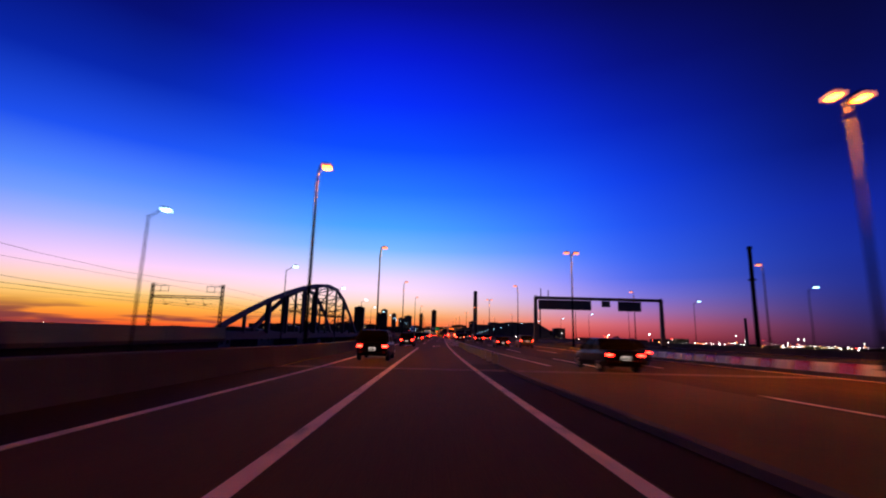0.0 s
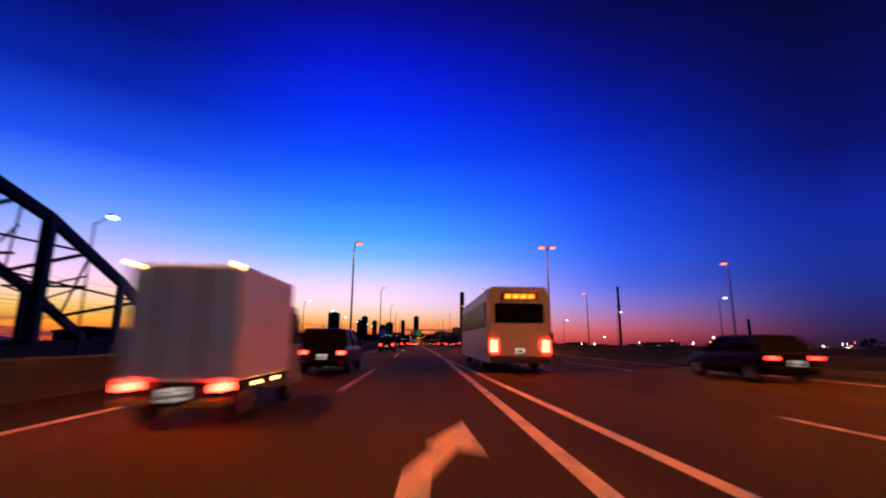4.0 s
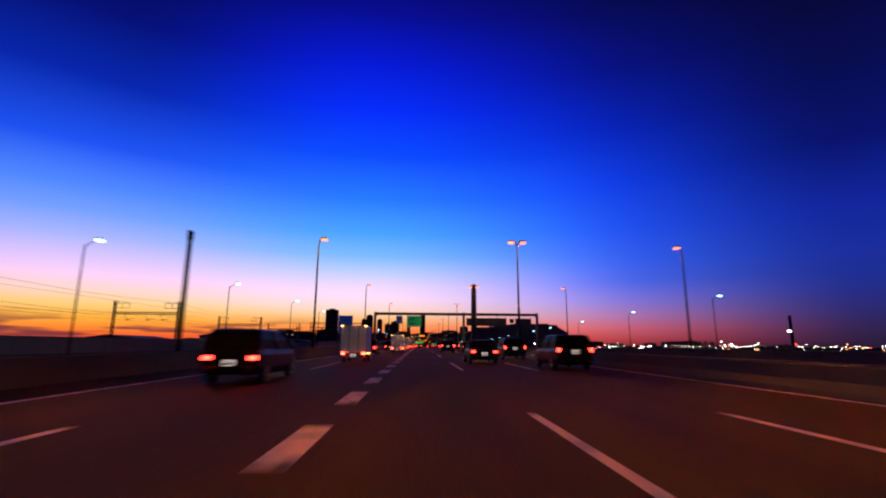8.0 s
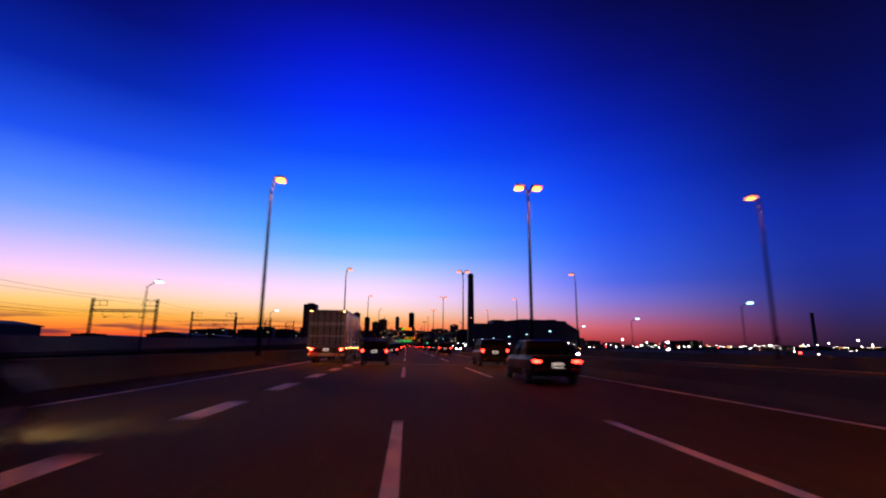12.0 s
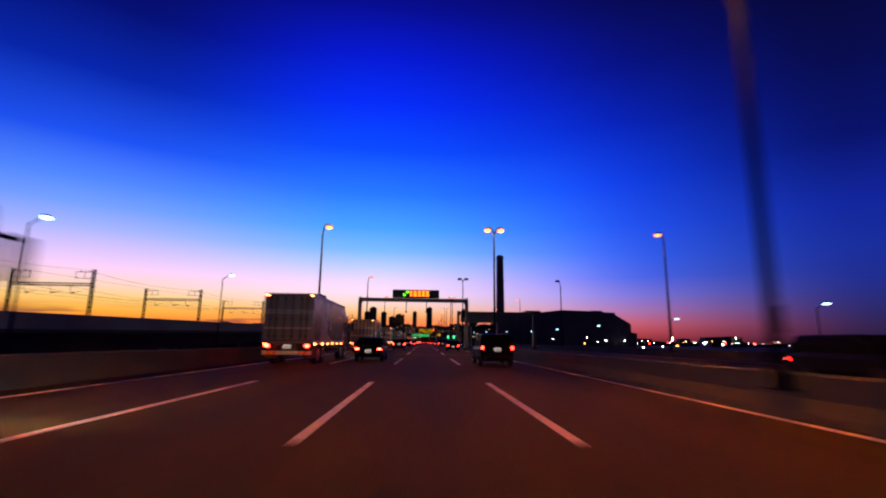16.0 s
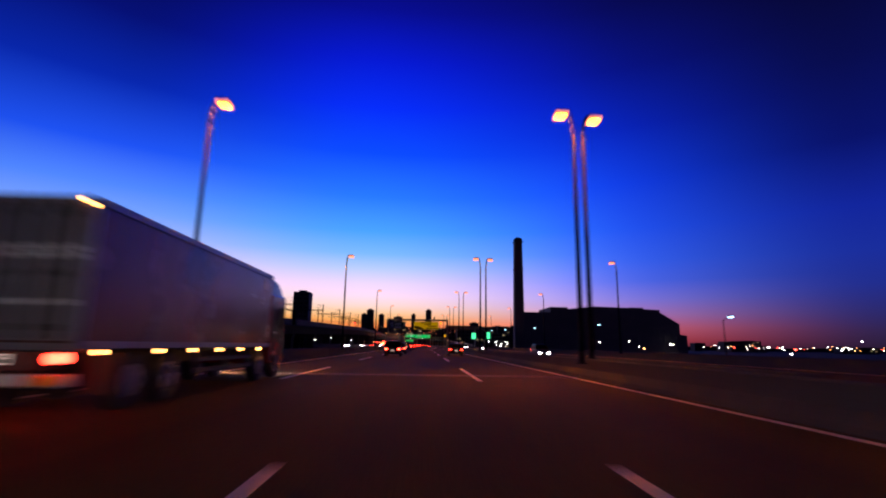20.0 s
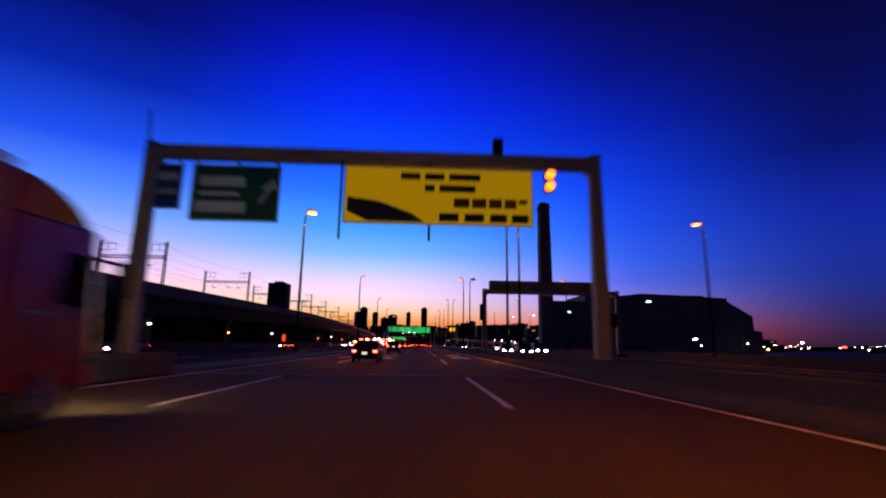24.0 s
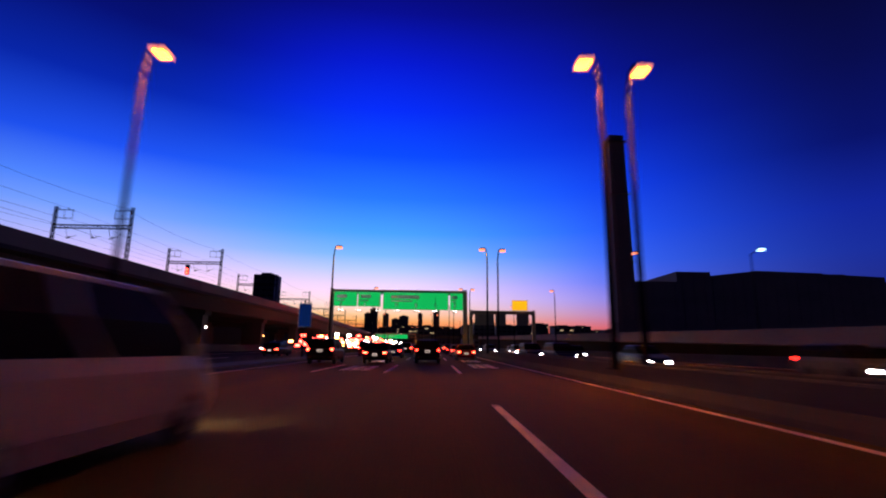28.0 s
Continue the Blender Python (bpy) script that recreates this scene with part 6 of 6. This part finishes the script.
    part("wind_deflector", bm, "truck_red", cab)
    bm = bmesh.new()
    slab(bm, -1.0, 1.0, 11.6, 11.72, 1.75, 2.6)
    for s in (-1, 1):
        prism(bm, [(10.5, 1.75), (11.3, 1.68), (11.2, 2.5), (10.6, 2.52)], "x", s * 1.195 - 0.012, s * 1.195 + 0.012)
    part("window", bm, "glass", cab)
    for s in (-1, 1):
        bm = bmesh.new()
        bar(bm, (s * 1.2, 11.4, 2.5), (s * 1.5, 11.55, 2.45), 0.05, 0.05)
        slab(bm, s * 1.5 - 0.09, s * 1.5 + 0.09, 11.5, 11.6, 1.9, 2.5)
        part("mirror", bm, "black", cab)
        bm = bmesh.new()
        slab(bm, s * 1.2 - 0.012, s * 1.2 + 0.012, 10.15, 10.3, 1.55, 1.6)
        part("door_handle", bm, "rim", cab, "chrome door handle")
        bm = bmesh.new()
        for y in (10.08, 11.28):
            slab(bm, s * 1.2 - 0.006, s * 1.2 + 0.006, y, y + 0.02, 0.75, 2.6)
        part("door_seam", bm, "chassis", cab)
        bm = bmesh.new()
        for z in (0.5, 0.85):
            slab(bm, s * 1.18 - 0.06, s * 1.18 + 0.04, 11.2, 11.5, z, z + 0.06)
        part("cab_step", bm, "chassis", cab)
        bm = bmesh.new()
        slab(bm, s * 0.8 - 0.18, s * 0.8 + 0.18, 11.785, 11.79, 0.65, 0.85)
        part("headlamp", bm, "head", cab, "lit headlamp")
    plate(top, -0.03, 0.9)
    return top


def light_truck(label):
    """A short van-bodied truck with a pale box, red lamps and a yellow underrun bar."""
    top = thing("light_truck", label, "truck", "traffic on the expressway")
    bm = bmesh.new()
    slab(bm, -0.82, 0.82, 0, 2.75, 0.62, 2.28)
    soften(bm, 0.03, 1)
    box = part("cargo_box", bm, "truck_white", top)
    for x0, x1 in ((-0.79, -0.008), (0.008, 0.79)):
        bm = bmesh.new()
        slab(bm, x0, x1, -0.022, -0.002, 0.68, 2.22)
        door = part("rear_door", bm, "truck_white", box)
        bm = bmesh.new()
        x = x0 + 0.5 if x0 < -0.5 else x1 - 0.5
        tube(bm, (x, -0.04, 0.7), (x, -0.04, 2.2), 0.018, 0.018, 6)
        part("lock_rod", bm, "chassis", door)
    for s in (-1, 1):
        bm = bmesh.new()
        slab(bm, s * 0.74 - 0.04, s * 0.74 + 0.04, -0.04, -0.005, 2.24, 2.29)
        part("marker_lamp", bm, "amber", box, "amber roof marker")
        bm = bmesh.new()
        slab(bm, s * 0.64 - 0.11, s * 0.64 + 0.11, -0.03, 0.05, 0.5, 0.6)
        part("tail_lamp", bm, "brake", top, "lit red tail lamp")
        for y in (0.65, 3.15):
            wheel(top, s * 0.66, y, 0.29, 0.19)
        for y in (0.9, 1.9):
            bm = bmesh.new()
            slab(bm, s * 0.81 - 0.02, s * 0.81 + 0.02, y, y + 0.06, 0.52, 0.57)
            part("side_lamp", bm, "amber", top, "lit amber side marker")
    bm = bmesh.new()
    slab(bm, -0.3, 0.3, 0.1, 3.6, 0.4, 0.62)
    for y in (0.1, 1.3, 2.6):
        slab(bm, -0.76, 0.76, y, y + 0.1, 0.5, 0.62)
    part("chassis", bm, "chassis", top)
    bm = bmesh.new()
    slab(bm, -0.78, 0.78, -0.02, 0.05, 0.3, 0.4)
    rear_bar = part("rear_bar", bm, "chassis", top)
    for s in (-1, 1):
        bm = bmesh.new()
        slab(bm, s * 0.5 - 0.26, s * 0.5 + 0.26, -0.03, -0.021, 0.31, 0.39)
        part("reflective_strip", bm, "stripe_yellow", rear_bar, "yellow reflective strip")
    bm = bmesh.new()
    loft(bm, [[(-w, y, 0.32), (w, y, 0.32), (w, y, 1.1), (w * 0.92, y2, z), (-w * 0.92, y2, z), (-w, y, 1.1)] for y, y2, w, z in ((2.82, 2.82, 0.76, 1.86), (3.85, 3.5, 0.76, 1.88), (4.0, 3.6, 0.7, 1.8))])
    cab = part("cab", bm, CAR_PAINT["silver"], top)
    bm = bmesh.new()
    for s in (-1, 1):
        prism(bm, [(2.95, 1.12), (3.72, 1.12), (3.48, 1.72), (2.95, 1.74)], "x", s * 0.745 - 0.02, s * 0.745 + 0.02)
    part("window", bm, "glass", cab)
    for s in (-1, 1):
        bm = bmesh.new()
        slab(bm, s * 0.92 - 0.06, s * 0.92 + 0.06, 3.7, 3.76, 1.15, 1.45)
        bar(bm, (s * 0.74, 3.72, 1.3), (s * 0.9, 3.72, 1.3), 0.03, 0.03)
        part("mirror", bm, "black", cab)
    plate(top, -0.02, 0.45)
    return top


def coach(label):
    top = thing("coach", label, "bus", "traffic on the expressway")
    bm = bmesh.new()
    loft(bm, [[(-w, y, 0.4), (w, y, 0.4), (w, y, 1.4), (w * 0.97, y, 3.1), (w * 0.86, y, 3.3), (-w * 0.86, y, 3.3), (-w * 0.97, y, 3.1), (-w, y, 1.4)] for y, w in ((0, 1.2), (0.15, 1.25), (11.6, 1.25), (11.9, 1.15))])
    body = part("body", bm, CAR_PAINT["pearl"], top)
    bm = bmesh.new()
    slab(bm, -0.95, 0.95, -0.03, -0.004, 1.9, 2.65)
    for s in (-1, 1):
        slab(bm, s * 1.25 - 0.02, s * 1.25 + 0.02, 0.6, 11.4, 1.75, 2.75)
    part("window", bm, "glass", body)
    bm = bmesh.new()
    slab(bm, -0.7, 0.7, -0.045, -0.006, 2.78, 3.06)
    sign = part("route_display", bm, "sign_black", body)
    for k in range(4):
        bm = bmesh.new()
        slab(bm, -0.55 + 0.3 * k, -0.31 + 0.3 * k, -0.055, -0.046, 2.84, 3.0)
        part("lit_bar", bm, "led_orange", sign)
    for s in (-1, 1):
        bm = bmesh.new()
        slab(bm, s * 1.0 - 0.14, s * 1.0 + 0.14, -0.04, -0.005, 0.8, 1.25)
        part("tail_lamp", bm, "brake", body, "lit red tail lamp")
        for y in (2.4, 9.3):
            wheel(top, s * 1.05, y, 0.5, 0.28)
    bm = bmesh.new()
    slab(bm, -1.15, 1.15, -0.08, 0.1, 0.42, 0.66)
    soften(bm, 0.03, 1)
    part("rear_bumper", bm, "bumper", body)
    plate(top, -0.03, 0.85)
    return top


M["stripe_red"] = surface("red_stripe_film", (0.85, 0.09, 0.02), 0.35, grain=0.05, bump=0.0)
M["stripe_yellow"] = surface("yellow_stripe_film", (0.95, 0.6, 0.05), 0.35, grain=0.05, bump=0.0)
M["band_white"] = surface("white_reflective_band", (0.75, 0.74, 0.74), 0.35, grain=0.2, scale=2, bump=0.0)

MADE = {}


def traffic(kind, paint, x, y, rz=0, braking=False, plain=False):
    key = (kind, paint, braking, plain)
    if key in MADE:
        copy_thing(MADE[key], pose(x, y, 0, 0, 0, rz))
        return
    words = {"sedan": "low saloon", "minivan": "long low minivan", "people_carrier": "tall people carrier", "suv": "boxy sport utility car", "hatchback": "short hatchback", "estate": "long estate car"}[kind]
    MADE[key] = car(kind, paint, f"{paint} {words} with lit {'brake' if braking else 'tail'} lamps on the asphalt", braking, plain)
    MADE[key].matrix_basis = pose(x, y, 0, 0, 0, rz)


for spec in (("minivan", "black", -3.2, 26), ("sedan", "black", 8.0, 20.5), ("sedan", "navy", 11.2, 27),
             ("minivan", "black", -3.3, 58.5), ("sedan", "black", 8.6, 62), ("suv", "grey", 12.0, 64),
             ("minivan", "black", -3.3, 91.5), ("suv", "wine", 4.6, 97, 0, True), ("hatchback", "black", 8.2, 94.5),
             ("minivan", "black", -3.2, 125.5), ("minivan", "black", -3.3, 153.5), ("minivan", "black", -3.4, 190), ("estate", "black", 11.4, 150), ("estate", "black", 11.2, 183.5), ("estate", "black", 11.6, 115.5), ("suv", "navy", 7.6, 129.0),
             ("minivan", "black", -3.3, 225), ("estate", "black", 10.8, 216.5), ("sedan", "navy", 7.0, 236), ("hatchback", "white", 10.4, 233),
             ("minivan", "black", -2.7, 258.5), ("suv", "black", 10.6, 262), ("hatchback", "navy", 7.1, 266.5),
             ("minivan", "black", -2.3, 286.5), ("minivan", "black", -1.95, 322.3), ("suv", "black", 10.6, 309.5), ("suv", "black", 10.5, 294.5), ("sedan", "black", 7.1, 301),
             ("suv", "navy", 7.0, 336.5), ("sedan", "silver", 10.4, 333),
             ("minivan", "black", -1.6, 353.5), ("estate", "black", 10.9, 349.0), ("hatchback", "grey", 10.4, 369.5),
             ("minivan", "black", 0.0, 409.8), ("minivan", "black", -0.6, 382.6), ("suv", "black", 10.9, 387.5), ("sedan", "black", 10.2, 423.5), ("suv", "black", 10.7, 437.5), ("hatchback", "navy", 3.4, 437.5),
             ("suv", "black", 10.5, 474), ("suv", "black", 10.5, 503), ("suv", "black", 10.4, 532.0), ("suv", "black", 10.5, 569), ("sedan", "black", 10.5, 607.5), ("hatchback", "black", 10.4, 641.5), ("sedan", "navy", 10.5, 675.5), ("sedan", "black", 10.5, 738),
             ("sedan", "navy", 3.4, 471.5), ("suv", "black", 3.5, 505.5), ("sedan", "navy", 3.5, 539.5, 0, True), ("sedan", "black", 3.4, 573.5, 0, True), ("hatchback", "navy", 3.5, 607.5, 0, True), ("suv", "black", 3.4, 641.5), ("sedan", "navy", 3.5, 675.5, 0, True), ("minivan", "black", 3.5, 731, 0, True),
             ("people_carrier", "white", 3.3, 954.6), ("suv", "black", 7.0, 987), ("sedan", "navy", 3.5, 1001), ("suv", "wine", -0.1, 1008, 0, True), ("sedan", "silver", 10.5, 1012), ("sedan", "black", 3.4, 986, 0, True), ("suv", "black", 0.1, 984, 0, True), ("sedan", "wine", 10.4, 996, 0, True)):
    traffic(*spec)
rnd = random.Random(21)
for k in range(21, 28):
    traffic(("sedan", "suv", "hatchback")[k % 3], ("black", "navy", "black")[k % 3], 3.4 + 0.1 * (k % 2), 34 * k + 31.5, 0, True, True)
for k in range(40):
    traffic(rnd.choice(("sedan", "suv", "hatchback")), rnd.choice(("black", "wine", "navy")), (0.0, 3.5, 7.0, 10.5)[k % 4] + rnd.uniform(-0.25, 0.25) + bend(1018 + 7.6 * (k // 2)), 1018 + 7.6 * (k // 2) + rnd.uniform(0, 3), 0, k % 3 != 0, True)
for k, y in enumerate([470, 560, 655, 742, 828, 884, 893] + [900 + 9.4 * j for j in range(50)]):
    lane = (k * 2 + k // 3) % 3 if y > 890 else 2 - k % 2
    traffic(("sedan", "minivan", "suv", "hatchback")[k % 4], ("black", "grey", "navy")[(k // 2) % 3], between(MEDIAN, y) + 4.1 + 3.6 * lane, y + rnd.uniform(-2, 2), 180, False, True)
# the side road under the viaduct
for kind, paint, x, y, rz, braking in (("hatchback", "silver", -8.6, 955, 0, False), ("sedan", "black", -9.2, 1003, 0, True), ("suv", "black", -12.6, 1016, 0, True), ("sedan", "wine", -9.4, 1030, 0, True), ("suv", "black", -13.0, 1044, 0, True), ("sedan", "black", -17.0, 908, 0, False),
                                       ("sedan", "grey", -21.5, 868, 180, False), ("hatchback", "black", -24.5, 936, 180, False), ("suv", "black", -21.5, 1010, 180, False), ("sedan", "black", -24.5, 1052, 180, False)):
    traffic(kind, paint, x, y, rz, braking, True)

t1 = box_truck("long box truck with a red cab and aluminium rear doors")
t1.matrix_basis = pose(-0.2, 628.5, 0)
for x, y in ((0.0, 441.0), (0.0, 538.5), (-0.05, 568.5), (-0.1, 598.0), (0.0, 658.3), (0.05, 687.8), (0.3, 780.6), (0.3, 812.7)):
    copy_thing(t1, pose(x, y, 0))
t2 = light_truck("small pale box truck with a yellow reflective rear bar")
t2.matrix_basis = pose(-0.9, 303.0, 0)
for x, y in ((-3.2, 143.0), (0.35, 337.0), (0.4, 371.0), (0.35, 404.6)):
    copy_thing(t2, pose(x, y, 0))
bus = coach("pale coach with an orange lit route display at the rear")
bus.matrix_basis = pose(3.95, 154.5, 0)

# ---------------------------------------------------------------- dark masses beside the road
rnd = random.Random(31)


def shed(x, y, wide, deep, high):
    t = thing("roadside_building", "low dark building beside the railway viaduct", "building", "buildings by the railway", (x, y, -8))
    bm = bmesh.new()
    slab(bm, -wide / 2, wide / 2, 0, deep, 0, high)
    body = part("wall", bm, "tower", t)
    bm = bmesh.new()
    prism(bm, [(-wide / 2 - 0.4, high), (wide / 2 + 0.4, high), (wide / 2 + 0.4, high + 0.4), (0, high + 1.6), (-wide / 2 - 0.4, high + 0.4)], "y", -0.4, deep + 0.4)
    part("roof", bm, "tower", t)
    for k in range(max(2, int(deep / 9))):
        bm = bmesh.new()
        yy = (k + 0.5) * deep / max(2, int(deep / 9))
        slab(bm, wide / 2 + 0.01, wide / 2 + 0.06, yy - 1.2, yy + 1.2, high * 0.55, high * 0.55 + 1.4)
        part("window", bm, "city_window" if rnd.random() < 0.12 else "glass", body)


for k in range(18):
    y = 430 + 49 * k + rnd.uniform(-4, 4)
    shed(-90 - rnd.uniform(0, 10), y, rnd.uniform(14, 22), rnd.uniform(20, 30), rnd.uniform(9.5, 13.5))
for k in range(16):
    y = -40 + 30 * k
    shed(-75 - rnd.uniform(0, 25), y, rnd.uniform(10, 22), rnd.uniform(10, 22), rnd.uniform(7.4, 11.0))


def tree(x, y, high, seed):
    r = random.Random(seed)
    t = thing("tree", "dark leafy tree beyond the parapet", "tree", "trees beside the expressway", (x, y, -8))
    bm = bmesh.new()
    tube(bm, (0, 0, 0), (0.1, 0, high * 0.55), 0.22, 0.12, 7)
    for k in range(6):
        a = math.tau * k / 6 + r.uniform(-0.3, 0.3)
        z = high * r.uniform(0.32, 0.55)
        tube(bm, (0.05, 0, z), (math.cos(a) * high * 0.22, math.sin(a) * high * 0.22, z + high * 0.24), 0.09, 0.03, 5)
    part("trunk", bm, "bark", t)
    bm = bmesh.new()
    for k in range(420):
        a, u = r.uniform(0, math.tau), r.random() ** 0.5
        zc = r.uniform(-1, 1)
        rad = high * 0.3 * math.sqrt(max(0.05, 1 - zc * zc)) * u * r.uniform(0.8, 1.15)
        c = Vector((math.cos(a) * rad, math.sin(a) * rad, high * (0.68 + 0.3 * zc)))
        s = r.uniform(0.22, 0.5)
        d1 = Vector((r.uniform(-1, 1), r.uniform(-1, 1), r.uniform(-1, 1))).normalized()
        d2 = d1.orthogonal().normalized()
        q = [bm.verts.new(c + s * (i * d1 + j * 0.6 * d2)) for i, j in ((-1, 0), (0, -1), (1, 0), (0, 1))]
        bm.faces.new(q)
    part("crown", bm, "leaf", t)


for k in range(14):
    tree(66 + (k % 3) * 7, 150 + 34 * k, 8.8 + (k * 37 % 5) * 0.4, k)

# thin masts and stacks on the right-hand side
for x, y, h in ((57.7, 271, 24.8), (54.5, 82, 25.5), (-9.0, 297.5, 14.6)):
    t = thing("steel_mast", "plain dark steel mast beyond the opposite road", "mast", "masts beside the expressway", (x, y, -8))
    bm = bmesh.new()
    thick = 0.42 if h > 20 else 0.16
    tube(bm, (0, 0, 0), (0, 0, h), thick, thick * 0.75, 10)
    part("shaft", bm, "black", t)
    bm = bmesh.new()
    tube(bm, (0, 0, h - 0.1), (0, 0, h + 0.4), thick, thick, 10)
    part("cap", bm, "black", t)
    if h > 20:
        bm = bmesh.new()
        tube(bm, (0, 0, h * 0.78), (0, 0, h * 0.78 + 0.25), thick * 1.5, thick * 1.5, 12)
        part("collar", bm, "black", t)

# ---------------------------------------------------------------- the whole first stretch follows the road's grade and swing
STILL = ("camera", "ground", "backdrop", "mountain", "town_lights")
for ob in [o for o in scene.objects if o.parent is None and not o.name.startswith(STILL)]:
    y = ob.matrix_basis.translation.y
    if ob.get("kind") != "structure" and abs(y) > 0.01:
        if y < 450:
            lean = Matrix.Rotation(math.atan(grade(y)), 4, "X") @ Matrix.Rotation(-math.atan(swing(y)), 4, "Z") if ob.get("group") == "traffic on the expressway" else Matrix.Identity(4)
            m = ob.matrix_basis.copy()
            base = m.translation + Vector((sway(y), 0, lift(y)))
            m.translation = (0, 0, 0)
            ob.matrix_basis = Matrix.Translation(base) @ lean @ m
        continue
    for piece in (ob, *ob.children_recursive):
        if piece.type != "MESH":
            continue
        at = piece.matrix_basis.translation + (ob.matrix_basis.translation if piece is not ob else Vector())
        if at.y > 470:
            continue
        if piece.data.users > 1:
            piece.matrix_basis = Matrix.Translation((sway(at.y), 0, lift(at.y))) @ piece.matrix_basis
            continue
        for v in piece.data.vertices:
            yy = v.co.y + at.y
            if yy < 450:
                v.co.x += sway(yy)
                v.co.z += lift(yy)
